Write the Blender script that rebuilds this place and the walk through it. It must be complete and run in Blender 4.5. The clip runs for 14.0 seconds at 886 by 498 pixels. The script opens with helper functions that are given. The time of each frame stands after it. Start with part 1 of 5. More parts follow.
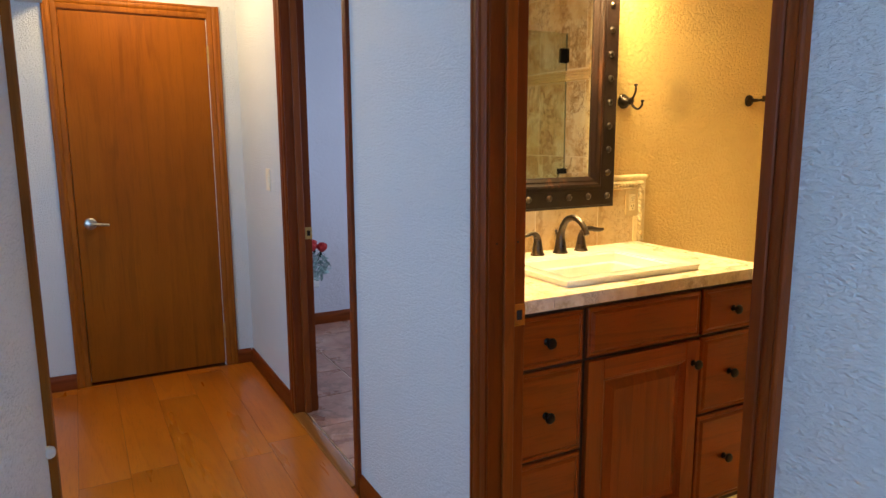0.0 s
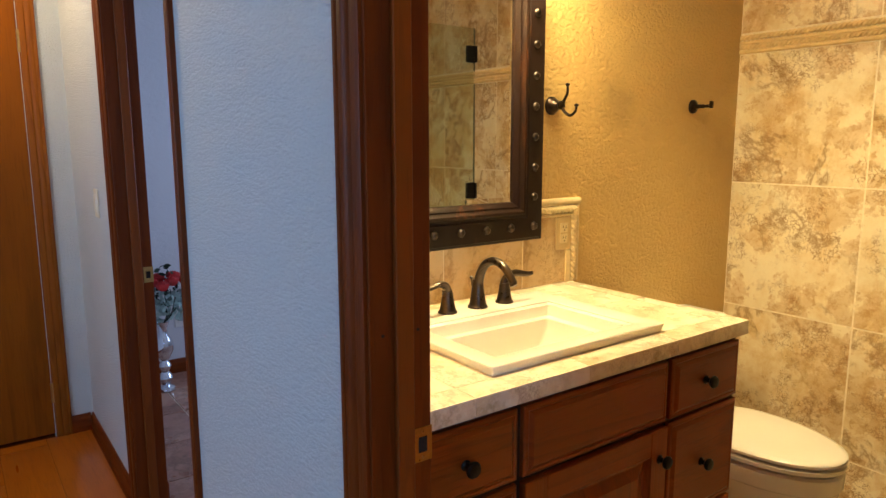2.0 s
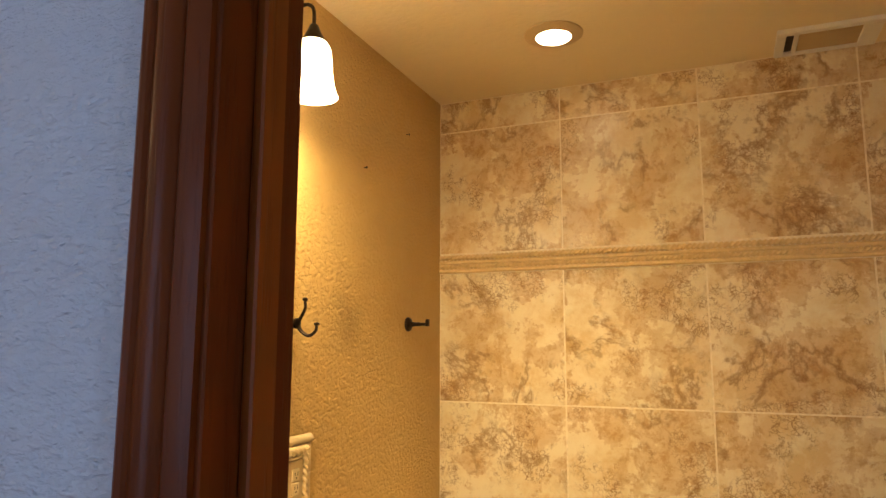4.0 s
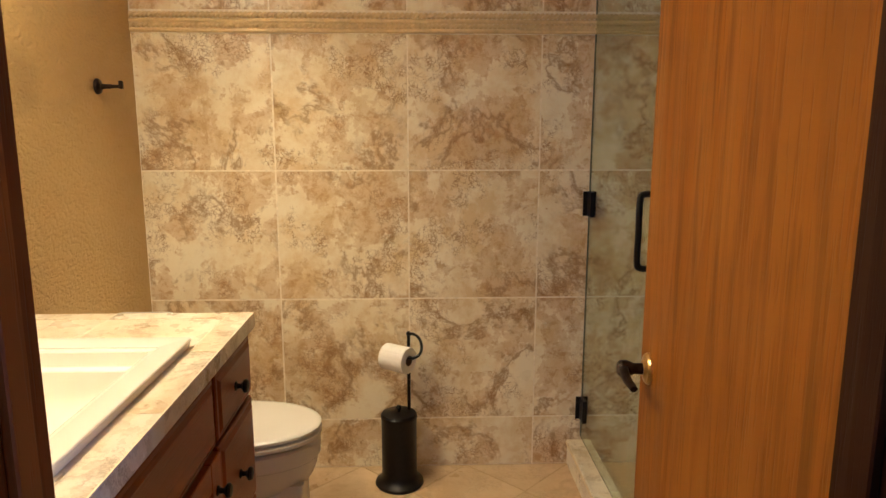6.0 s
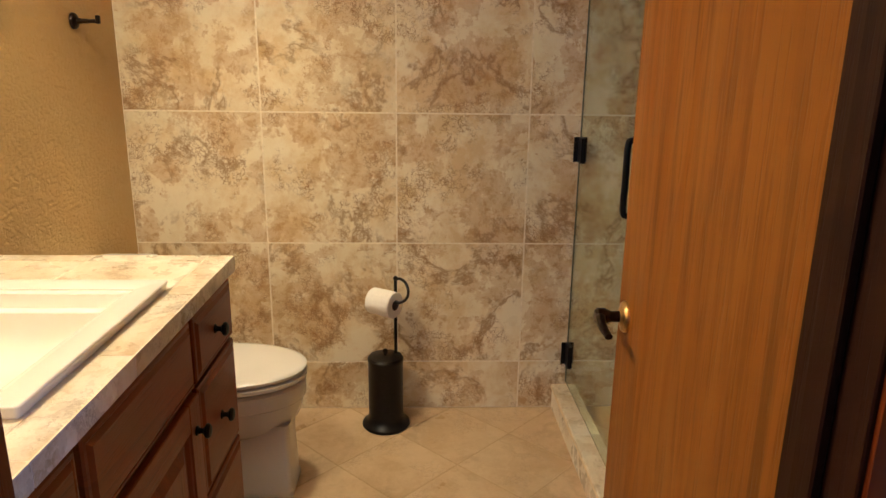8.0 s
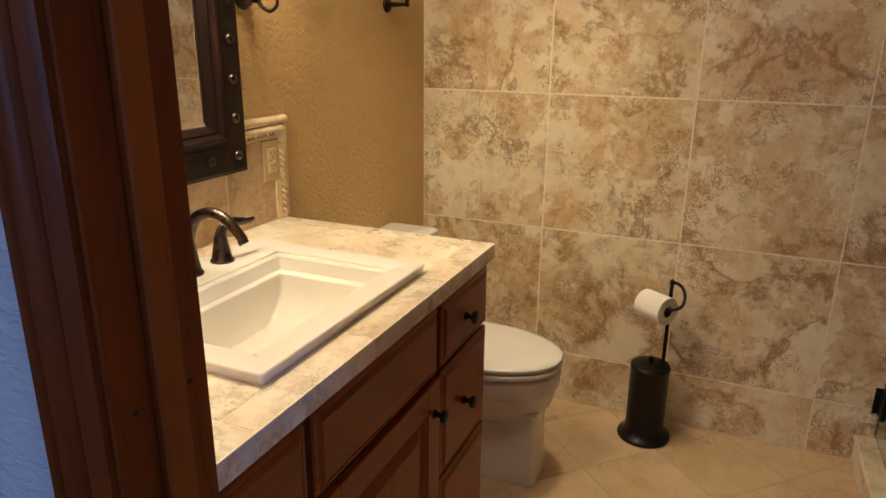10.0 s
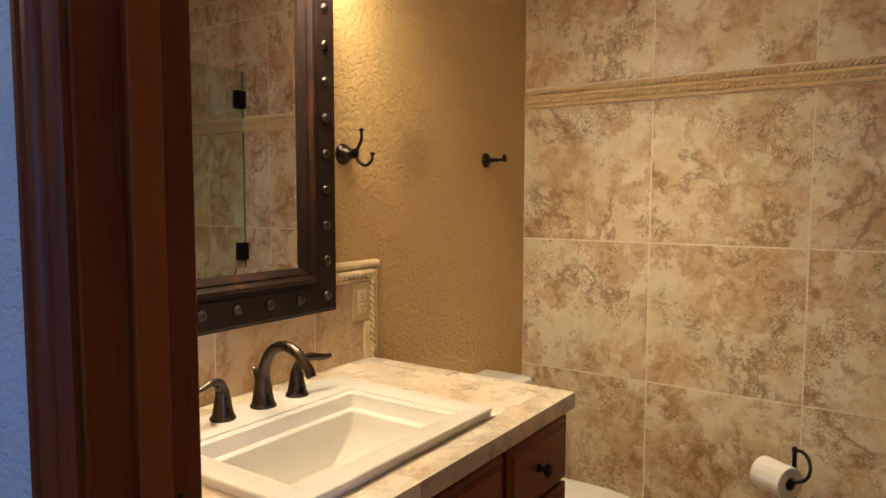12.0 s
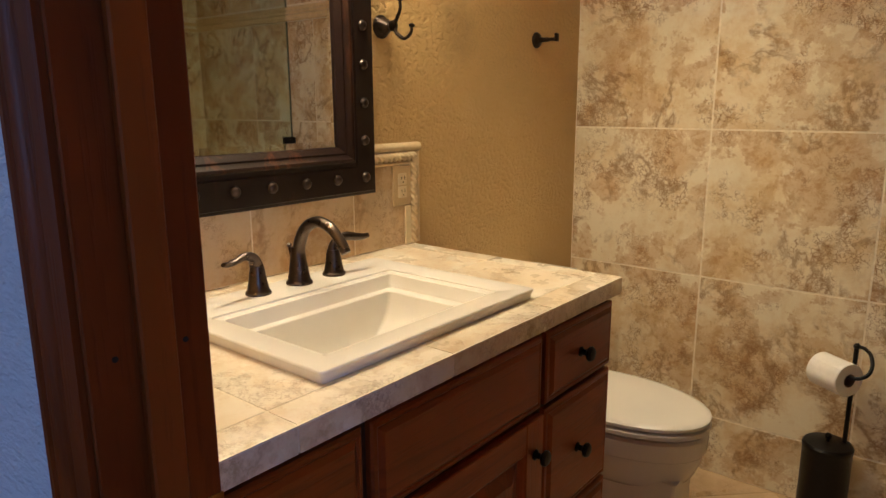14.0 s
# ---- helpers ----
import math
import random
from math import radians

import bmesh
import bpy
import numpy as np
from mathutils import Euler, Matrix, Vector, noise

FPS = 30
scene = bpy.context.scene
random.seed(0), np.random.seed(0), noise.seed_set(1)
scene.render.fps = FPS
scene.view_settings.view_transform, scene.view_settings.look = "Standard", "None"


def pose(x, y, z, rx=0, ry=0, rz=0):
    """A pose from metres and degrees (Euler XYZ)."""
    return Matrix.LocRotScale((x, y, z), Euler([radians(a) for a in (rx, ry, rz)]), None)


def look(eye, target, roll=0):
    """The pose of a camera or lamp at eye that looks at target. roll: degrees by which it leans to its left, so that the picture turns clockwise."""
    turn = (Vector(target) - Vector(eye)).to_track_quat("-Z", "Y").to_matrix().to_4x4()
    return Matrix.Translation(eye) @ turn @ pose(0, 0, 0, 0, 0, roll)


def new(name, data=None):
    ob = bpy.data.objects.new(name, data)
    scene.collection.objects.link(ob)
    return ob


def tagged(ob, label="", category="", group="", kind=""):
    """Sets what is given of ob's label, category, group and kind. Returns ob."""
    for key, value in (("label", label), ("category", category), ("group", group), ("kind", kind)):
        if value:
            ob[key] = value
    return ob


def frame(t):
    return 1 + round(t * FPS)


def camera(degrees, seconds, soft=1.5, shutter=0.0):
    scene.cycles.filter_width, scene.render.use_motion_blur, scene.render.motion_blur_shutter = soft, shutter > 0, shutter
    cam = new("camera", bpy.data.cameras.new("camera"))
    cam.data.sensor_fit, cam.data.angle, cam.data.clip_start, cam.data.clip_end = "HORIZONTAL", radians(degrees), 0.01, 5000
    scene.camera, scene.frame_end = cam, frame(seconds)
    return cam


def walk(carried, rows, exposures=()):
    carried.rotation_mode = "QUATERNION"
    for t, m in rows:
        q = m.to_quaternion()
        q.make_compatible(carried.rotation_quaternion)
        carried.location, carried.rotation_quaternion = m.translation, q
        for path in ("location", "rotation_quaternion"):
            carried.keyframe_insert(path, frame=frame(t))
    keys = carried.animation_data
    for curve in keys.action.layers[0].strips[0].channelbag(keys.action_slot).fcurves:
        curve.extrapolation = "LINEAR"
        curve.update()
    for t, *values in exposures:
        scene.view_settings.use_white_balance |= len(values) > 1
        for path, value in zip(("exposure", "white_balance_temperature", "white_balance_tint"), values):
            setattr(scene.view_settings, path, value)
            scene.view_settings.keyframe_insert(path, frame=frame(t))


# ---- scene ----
cam = camera(66.5, 14.0)
PATH = [
    (0, (0.185, 0.26, 1.379), (1.12, 1.997, 1.049), -0.3),
    (0.5, (0.271, 0.352, 1.371), (1.289, 2.042, 1.041), -0.2),
    (1, (0.359, 0.484, 1.371), (1.459, 2.121, 1.042), -0.2),
    (1.5, (0.496, 0.638, 1.37), (1.644, 2.244, 1.047), -0.0),
    (2, (0.58, 0.811, 1.402), (1.748, 2.403, 1.087), -0.1),
    (2.5, (0.569, 0.982, 1.432), (1.867, 2.48, 1.166), -0.2),
    (3, (0.641, 1.115, 1.435), (2.142, 2.432, 1.319), -0.1),
    (3.5, (0.676, 1.204, 1.438), (2.352, 2.276, 1.643), -0.5),
    (3.6, (0.686, 1.216, 1.442), (2.384, 2.246, 1.681), 0.2),
    (4, (0.666, 1.297, 1.46), (2.495, 2.059, 1.738), 0.1),
    (4.2, (0.68, 1.281, 1.442), (2.553, 1.917, 1.738), 0.4),
    (6.3, (0.562, 1.311, 1.397), (2.516, 1.185, 0.987), 0.4),
    (6.5, (0.557, 1.303, 1.402), (2.503, 1.182, 0.955), 0.6),
    (7, (0.573, 1.292, 1.376), (2.508, 1.169, 0.885), 0.5),
    (9.3, (0.68, 1.237, 1.421), (2.541, 1.575, 0.77), 1.1),
    (9.5, (0.709, 1.236, 1.405), (2.535, 1.766, 0.784), 0.5),
    (10, (0.724, 1.215, 1.419), (2.48, 1.967, 0.826), 0.6),
    (10.5, (0.761, 1.123, 1.405), (2.473, 1.984, 0.834), 0.3),
    (11, (0.779, 1.084, 1.401), (2.457, 2.07, 0.941), 0.3),
    (11.5, (0.761, 1.091, 1.395), (2.438, 2.155, 1.159), 0.1),
    (12, (0.778, 1.099, 1.395), (2.424, 2.226, 1.243), 0.1),
    (12.5, (0.811, 1.095, 1.371), (2.409, 2.29, 1.227), 0.1),
    (13, (0.817, 1.074, 1.332), (2.379, 2.31, 1.154), -0.1),
    (13.5, (0.826, 1.066, 1.327), (2.355, 2.312, 0.993), -0.1),
    (14, (0.847, 1.111, 1.319), (2.366, 2.342, 0.9), -0.2),
]
walk(cam, [(t, look(eye, target, roll)) for t, eye, target, roll in PATH],
     [(0.0, 0.97, 6950, 6), (1.0, 0.91, 6950, 6), (2.0, 0.57, 6550, 6), (3.0, 0.43, 6900, 8), (4.0, 0.34, 6850, 15), (6.3, 0.22, 5280, 17), (7.2, 0.22, 5280, 17), (9.4, -0.06, 5280, 18), (11.0, -0.19, 5280, 18), (12.5, -0.13, 5280, 18), (14.0, -0.25, 5280, 18)])

# ---- light and exposure ----
world = bpy.data.worlds.new("world")
scene.world = world
world.use_nodes = True
world.node_tree.nodes["Background"].inputs[0].default_value = (0.55, 0.68, 1.0, 1)
world.node_tree.nodes["Background"].inputs[1].default_value = 0.6


def lamp(name, kind, loc, power, color, size=0.1, target=None, size_y=None, angle=None):
    data = bpy.data.lights.new(name, kind)
    data.energy, data.color = power, color
    if kind == "AREA":
        data.size = size
        if size_y:
            data.shape, data.size_y = "RECTANGLE", size_y
        else:
            data.shape = "DISK"
    else:
        data.shadow_soft_size = size
    if kind == "SPOT":
        data.spot_size, data.spot_blend = radians(angle), 0.6
    ob = new(name, data)
    ob.matrix_world = look(loc, target) if target else pose(*loc)
    return ob


WARM, COOL = (1.0, 0.76, 0.38), (0.33, 0.58, 1.0)
SHADES = (1.416, 1.616, 1.816, 2.016)
# daylight through the hall window behind the walk and the bedroom window
# the side one is an added fill for the wall between the doors
lamp("side_daylight_fill", "AREA", (-1.27, 2.35, 1.50), 13, COOL, 1.1, (1.0, 2.35, 1.3), 1.2)
lamp("hall_daylight", "AREA", (-0.03, -1.10, 1.50), 34, COOL, 1.3, (1.0, -1.10, 1.35), 1.25)
lamp("bedroom_daylight", "AREA", (3.58, 4.0, 1.5), 17, (0.46, 0.60, 0.95), 1.1, (1.5, 4.0, 1.0), 1.1)
lamp("downlight_beam", "SPOT", (2.74, 1.77, 2.44), 72, WARM, 0.07, (2.74, 1.77, 0), None, 68).data.spot_blend = 1.0
lamp("hall_lamp_bulb", "POINT", (0.50, 3.90, 2.30), 10, (1.0, 0.72, 0.38), 0.09)
for sx in SHADES:
    lamp("sconce_bulb", "POINT", (sx, 2.21, 2.085), 12.5, WARM, 0.03)

# ---- materials ----


class Mat:
    """A small node builder."""

    def __init__(self, name, rough=0.5, metal=0.0, color=(0.5, 0.5, 0.5), coat=0.0):
        self.m = bpy.data.materials.new(name)
        self.m.use_nodes = True
        self.t = self.m.node_tree
        self.b = self.t.nodes["Principled BSDF"]
        self.b.inputs["Roughness"].default_value = rough
        self.b.inputs["Metallic"].default_value = metal
        self.b.inputs["Base Color"].default_value = (*color, 1)
        self.b.inputs["Coat Weight"].default_value = coat
        self.b.inputs["Coat Roughness"].default_value = 0.15
        self._co = None

    def node(self, kind, **inputs):
        n = self.t.nodes.new(kind)
        for k, v in inputs.items():
            self.put(n.inputs[k.replace("_", " ")], v)
        return n

    def put(self, socket, v):
        if hasattr(v, "is_output"):
            self.t.links.new(v, socket)
        else:
            socket.default_value = (*v, 1) if isinstance(v, tuple) and len(v) == 3 and socket.type == "RGBA" else v

    def coords(self, scale=(1, 1, 1), jitter=0.0, turn=(0, 0, 0)):
        co = self.node("ShaderNodeTexCoord").outputs["Object"]
        if jitter:
            r = self.node("ShaderNodeObjectInfo").outputs["Random"]
            k = self.node("ShaderNodeVectorMath", Vector=(jitter, jitter * 1.7, jitter * 2.3))
            k.operation = "SCALE"
            self.put(k.inputs["Scale"], r)
            a = self.node("ShaderNodeVectorMath")
            a.operation = "ADD"
            self.put(a.inputs[0], co), self.put(a.inputs[1], k.outputs[0])
            co = a.outputs[0]
        return self.node("ShaderNodeMapping", Vector=co, Scale=scale, Rotation=turn).outputs[0]

    def noise(self, co, scale, detail=4.0, rough=0.55, distort=0.0):
        return self.node("ShaderNodeTexNoise", Vector=co, Scale=scale, Detail=detail, Roughness=rough, Distortion=distort).outputs["Fac"]

    def ramp(self, fac, *stops):
        n = self.node("ShaderNodeValToRGB", Fac=fac)
        e = n.color_ramp.elements
        while len(e) < len(stops):
            e.new(0.5)
        for s, (p, c) in zip(e, stops):
            s.position = p
            s.color = (c, c, c, 1) if isinstance(c, (int, float)) else (*c, 1)
        return n.outputs["Color"]

    def mix(self, fac, a, b, how="MIX"):
        n = self.node("ShaderNodeMix")
        n.data_type, n.blend_type = "RGBA", how
        self.put(n.inputs[0], fac), self.put(n.inputs[6], a), self.put(n.inputs[7], b)
        return n.outputs[2]

    def math(self, op, a, b=0.0):
        n = self.node("ShaderNodeMath")
        n.operation = op
        self.put(n.inputs[0], a), self.put(n.inputs[1], b)
        return n.outputs[0]

    def color(self, c):
        self.put(self.b.inputs["Base Color"], c)
        return self

    def rough(self, r):
        self.put(self.b.inputs["Roughness"], r)
        return self

    def bump(self, h, dist, strength=1.0):
        n = self.node("ShaderNodeBump", Height=h, Distance=dist, Strength=strength)
        if self.b.inputs["Normal"].links:
            self.put(n.inputs["Normal"], self.b.inputs["Normal"].links[0].from_socket)
        self.put(self.b.inputs["Normal"], n.outputs[0])
        return self


def plaster(name, col, coarse, depth, ridge=0.0, smudge=None):
    """Painted drywall with a hand-troweled knockdown texture."""
    k = Mat(name, 0.62)
    co = k.coords((1.0, 0.55, 1.25), 0.0, (0.62, 0.48, 0.77))
    n = k.noise(co, coarse, 4, 0.55, 0.35)
    blobs = k.ramp(n, (0.38, 0.0), (0.50, 0.7), (0.56, 0.9), (0.68, 1.0))
    lips = k.ramp(k.noise(co, coarse * 1.7, 4, 0.6, 0.2), (0.40, 0.0), (0.60, 1.0))
    fine = k.noise(co, coarse * 2.3, 3, 0.6)
    tone = k.noise(co, 1.6, 4, 0.6)
    k.color(k.mix(k.ramp(tone, (0.3, 0.0), (0.75, 1.0)), tuple(c * 0.95 for c in col), col))
    k.rough(k.ramp(k.noise(co, 12, 3), (0.3, 0.5), (0.7, 0.68)))
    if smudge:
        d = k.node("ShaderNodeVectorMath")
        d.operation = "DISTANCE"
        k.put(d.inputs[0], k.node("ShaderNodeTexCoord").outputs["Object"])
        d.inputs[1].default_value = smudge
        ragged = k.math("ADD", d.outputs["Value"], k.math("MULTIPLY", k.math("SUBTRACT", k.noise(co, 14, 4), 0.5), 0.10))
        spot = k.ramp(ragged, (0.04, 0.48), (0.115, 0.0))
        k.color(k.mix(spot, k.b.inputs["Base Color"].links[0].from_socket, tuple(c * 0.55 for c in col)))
    k.bump(blobs, depth, 0.7)
    if ridge:
        k.bump(lips, ridge, 0.7)
    return k.bump(fine, depth * 0.12, 0.4).m


def wood(name, dark, light, axis=2, grain=1.0, rough=0.35, coat=0.3, jitter=7.0, figure=1.0, fleck=0.38, streak=0.0, spec=0.28):
    """Stained and varnished timber with straight cathedral grain along one axis."""
    k = Mat(name, rough, coat=coat)
    k.b.inputs["Specular IOR Level"].default_value = spec
    s = [3.2, 3.2, 3.2]
    s[axis] = 0.32
    co = k.coords(tuple(s), jitter)
    broad = k.noise(co, 1.6 * grain, 3, 0.5, 0.5)
    rings = k.math("FRACT", k.math("MULTIPLY", k.math("ADD", broad, k.math("MULTIPLY", k.noise(co, 9.0, 3), 0.03)), 11.0))
    rings = k.ramp(rings, (0.0, 0.0), (0.55, 0.35), (0.88, 1.0), (1.0, 0.1))
    s2 = [150.0, 150.0, 150.0]
    s2[axis] = 9.5
    pores = k.ramp(k.noise(k.coords(tuple(s2), jitter), 1.0, 3, 0.6), (0.36, 0.0), (0.47, 1.0))
    base = k.mix(k.math("MULTIPLY", rings, 0.8 * figure), light, dark)
    base = k.mix(k.ramp(k.noise(k.coords((1, 1, 1), jitter), 2.2, 3), (0.3, 0.0), (0.8, 0.45)), base, dark)
    base = k.mix(k.math("MULTIPLY", k.math("SUBTRACT", 1.0, pores), fleck * figure), base, tuple(c * 0.55 for c in dark))
    if streak:
        s3 = [32.0, 32.0, 32.0]
        s3[axis] = 1.5
        band = k.ramp(k.noise(k.coords((2.5, 2.5, 0.8), jitter), 2.0, 3), (0.40, 0.15), (0.62, 1.0))
        lines = k.ramp(k.noise(k.coords(tuple(s3), jitter), 1.0, 4, 0.62, 0.6), (0.50, 0.0), (0.60, 1.0))
        base = k.mix(k.math("MULTIPLY", k.math("MULTIPLY", lines, band), streak), base, tuple(c * 0.6 for c in dark))
    k.color(base)
    k.rough(k.ramp(k.noise(co, 3.0, 3), (0.3, rough * 0.85), (0.7, rough * 1.25)))
    return k.bump(pores, 0.0004, 0.5).m


def stone(name, cream, tan, brown, scale=1.0, rough=0.32, jitter=9.0, strength=1.0):
    """Glazed porcelain printed like travertine: cream ground, tan clouds, brown crackle and a few veins."""
    k = Mat(name, rough)
    co = k.coords((1, 1, 1), jitter)
    blend = k.math("ADD", k.math("MULTIPLY", k.noise(co, 3.4 * scale, 6, 0.6, 0.2), 0.55), k.math("MULTIPLY", k.noise(co, 12 * scale, 9, 0.74, 0.3), 0.45))
    cloud = k.ramp(blend, (0.45, 0.0), (0.51, 0.40), (0.57, 1.0))
    base = k.mix(cloud, cream, tan)
    grey = k.ramp(k.noise(co, 2.4 * scale, 3, 0.5), (0.45, 0.0), (0.72, 0.35))
    base = k.mix(grey, base, tuple(c * f for c, f in zip(cream, (0.84, 0.88, 0.90))))
    patch = k.ramp(k.noise(co, 4.6 * scale, 9, 0.70, 0.15), (0.500, 0.0), (0.514, 0.65), (0.62, 1.0))
    stain = k.ramp(k.noise(co, 26 * scale, 9, 0.76, 0.35), (0.48, 0.0), (0.60, 1.0))
    rust = tuple(0.5 * (a + b) for a, b in zip(tan, brown))
    base = k.mix(k.math("MULTIPLY", patch, 0.66 * strength), base, rust)
    base = k.mix(k.math("MULTIPLY", patch, k.math("MULTIPLY", stain, 0.78 * strength)), base, brown)
    zone = k.ramp(k.noise(co, 5.0 * scale, 5, 0.62), (0.505, 0.0), (0.575, 1.0))
    wobble = k.node("ShaderNodeVectorMath")
    wobble.operation = "ADD"
    k.put(wobble.inputs[0], co)
    k.put(wobble.inputs[1], k.node("ShaderNodeMapping", Vector=k.node("ShaderNodeTexNoise", Vector=co, Scale=34.0 * scale, Detail=4.0).outputs["Color"], Scale=(0.045, 0.045, 0.045)).outputs[0])
    cells = k.node("ShaderNodeTexVoronoi", Vector=wobble.outputs[0], Scale=58.0 * scale)
    cells.feature = "DISTANCE_TO_EDGE"
    crackle = k.math("MULTIPLY", k.ramp(cells.outputs["Distance"], (0.02, 1.0), (0.10, 0.0)), k.ramp(k.noise(co, 30 * scale, 4, 0.6), (0.44, 0.0), (0.54, 1.0)))
    crackle = k.math("MAXIMUM", crackle, k.ramp(k.math("ABSOLUTE", k.math("SUBTRACT", k.noise(co, 21 * scale, 6, 0.68, 0.15), 0.5)), (0.0, 1.0), (0.014, 0.3), (0.028, 0.0)))
    base = k.mix(k.math("MULTIPLY", zone, k.math("MULTIPLY", crackle, 0.85 * strength)), base, tuple(c * f for c, f in zip(brown, (0.56, 0.48, 0.42))))
    vein = k.ramp(k.math("ABSOLUTE", k.math("SUBTRACT", k.noise(co, 2.3 * scale, 9, 0.64, 0.25), 0.5)), (0.0, 1.0), (0.010, 0.55), (0.030, 0.0))
    gate = k.ramp(k.noise(co, 3.7 * scale, 2), (0.43, 0.0), (0.53, 0.85))
    base = k.mix(k.math("MULTIPLY", vein, k.math("MULTIPLY", gate, strength)), base, tuple(c * 0.6 for c in brown))
    k.color(k.mix(k.math("MULTIPLY", k.noise(co, 120 * scale, 3), 0.12), base, brown))
    k.rough(k.ramp(k.noise(co, 8 * scale, 4), (0.3, rough * 0.8), (0.7, rough * 1.3)))
    k.bump(k.math("SUBTRACT", 1.0, k.math("MULTIPLY", zone, crackle)), 0.0010, 0.6)
    return k.bump(k.noise(co, 14 * scale, 6, 0.65), 0.0018, 0.6).m


def plain(name, col, rough=0.4, metal=0.0, coat=0.0, vary=0.08, scale=20.0, spec=0.5):
    k = Mat(name, rough, metal, col, coat)
    k.b.inputs["Specular IOR Level"].default_value = spec
    co = k.coords()
    n = k.noise(co, scale, 4, 0.6)
    k.color(k.mix(k.ramp(n, (0.3, 0.0), (0.75, 1.0)), tuple(c * (1 - vary) for c in col), tuple(min(1, c * (1 + vary)) for c in col)))
    k.rough(k.ramp(k.noise(co, scale * 2.3, 3), (0.25, rough * 0.8), (0.75, min(1, rough * 1.25))))
    return k.m


def glow(name, col, strength):
    k = Mat(name, 0.3, 0, (0.8, 0.8, 0.8))
    k.put(k.b.inputs["Emission Color"], col)
    k.b.inputs["Emission Strength"].default_value = strength
    return k.m


hall_paint = plaster("hall_wall_paint", (0.70, 0.735, 0.76), 82, 0.0022, 0.0022)
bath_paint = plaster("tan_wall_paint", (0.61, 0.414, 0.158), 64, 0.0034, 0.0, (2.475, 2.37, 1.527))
bedroom_paint = plaster("bedroom_wall_paint", (0.66, 0.655, 0.675), 40, 0.001)
ceiling_paint = plaster("ceiling_paint", (0.80, 0.68, 0.45), 60, 0.0008)
hall_ceiling_paint = plaster("hall_ceiling_paint", (0.78, 0.77, 0.74), 60, 0.001)
trim_wood = wood("dark_stained_trim_wood", (0.085, 0.015, 0.0015), (0.220, 0.041, 0.003), 2, 0.8, 0.44, 0.05, 7.0, 0.55, 0.38, 0.0, 0.18)
trim_wood_x = wood("dark_stained_trim_wood_across", (0.085, 0.015, 0.0015), (0.220, 0.041, 0.003), 0, 0.8, 0.44, 0.05, 7.0, 0.55, 0.38, 0.0, 0.18)
trim_wood_y = wood("dark_stained_trim_wood_along", (0.085, 0.015, 0.0015), (0.220, 0.041, 0.003), 1, 0.8, 0.44, 0.05, 7.0, 0.55, 0.38, 0.0, 0.18)
oak = wood("varnished_oak", (0.165, 0.047, 0.002), (0.30, 0.104, 0.005), 2, 0.6, 0.46, 0.0, 7.0, 0.55, 0.55, 0.62, 0.14)
aged_oak = wood("aged_red_oak_veneer", (0.17, 0.040, 0.002), (0.31, 0.088, 0.004), 2, 0.45, 0.44, 0.0, 7.0, 0.40, 0.35, 0.30, 0.14)
stop_wood = wood("reddish_door_stop_wood", (0.15, 0.030, 0.002), (0.29, 0.064, 0.005), 2, 0.8, 0.42, 0.04, 7.0, 0.55)
# trim wood darkened for the hinge-side jamb and stop; their shade is in the colour
shaded_jamb = wood("shade_darkened_jamb_wood", (0.012, 0.004, 0.0012), (0.032, 0.009, 0.0025), 2, 0.8, 0.6, 0.0, 7.0, 0.55, 0.38, 0.0, 0.10)
oak_trim = wood("oak_door_trim", (0.18, 0.046, 0.004), (0.33, 0.100, 0.009), 2, 0.8, 0.44, 0.04, 7.0, 0.6, 0.38, 0.0, 0.16)
cherry = wood("cherry_cabinet_wood", (0.13, 0.022, 0.002), (0.29, 0.058, 0.0045), 2, 0.7, 0.34, 0.06, 3.0, 0.55)
cherry_x = wood("cherry_cabinet_wood_across", (0.13, 0.022, 0.002), (0.29, 0.058, 0.0045), 0, 0.7, 0.34, 0.06, 3.0, 0.55)
# dark glaze tone of face frame and toe kick; also paints the gaps' shade
glaze_gap_dark = plain("dark_glaze_and_gap_shade", (0.03, 0.012, 0.006), 0.5)
plank = wood("orange_floor_planks", (0.40, 0.092, 0.005), (0.55, 0.150, 0.009), 1, 0.6, 0.30, 0.4, 20.0, 0.6)
glossy_strip = wood("glossy_reducer_wood", (0.20, 0.060, 0.010), (0.32, 0.115, 0.022), 1, 0.7, 0.20, 0.7, 5.0, 0.5)
tile_stone = stone("travertine_wall_tile", (0.84, 0.765, 0.58), (0.70, 0.545, 0.31), (0.44, 0.240, 0.082), 1.0, 0.32, 9.0, 0.96)
counter_stone = stone("travertine_counter_tile", (0.86, 0.79, 0.64), (0.78, 0.68, 0.50), (0.54, 0.37, 0.18), 1.3, 0.28, 9.0, 0.62)
splash_stone = stone("travertine_splash_tile", (0.66, 0.52, 0.33), (0.57, 0.40, 0.21), (0.40, 0.22, 0.08), 1.5, 0.32, 9.0, 0.7)
floor_stone = stone("beige_floor_tile", (0.66, 0.495, 0.30), (0.55, 0.385, 0.21), (0.43, 0.27, 0.13), 0.8, 0.34, 9.0, 0.30)
bedroom_stone = stone("bedroom_floor_tile", (0.48, 0.27, 0.19), (0.40, 0.19, 0.13), (0.28, 0.12, 0.08), 0.8, 0.3)
grout = plain("pale_grout", (0.84, 0.75, 0.59), 0.85, vary=0.15, scale=60)
floor_grout = plain("floor_grout", (0.50, 0.365, 0.21), 0.85, vary=0.15, scale=60)
liner = plain("cream_ceramic_liner", (0.73, 0.585, 0.345), 0.35, vary=0.12, scale=35)
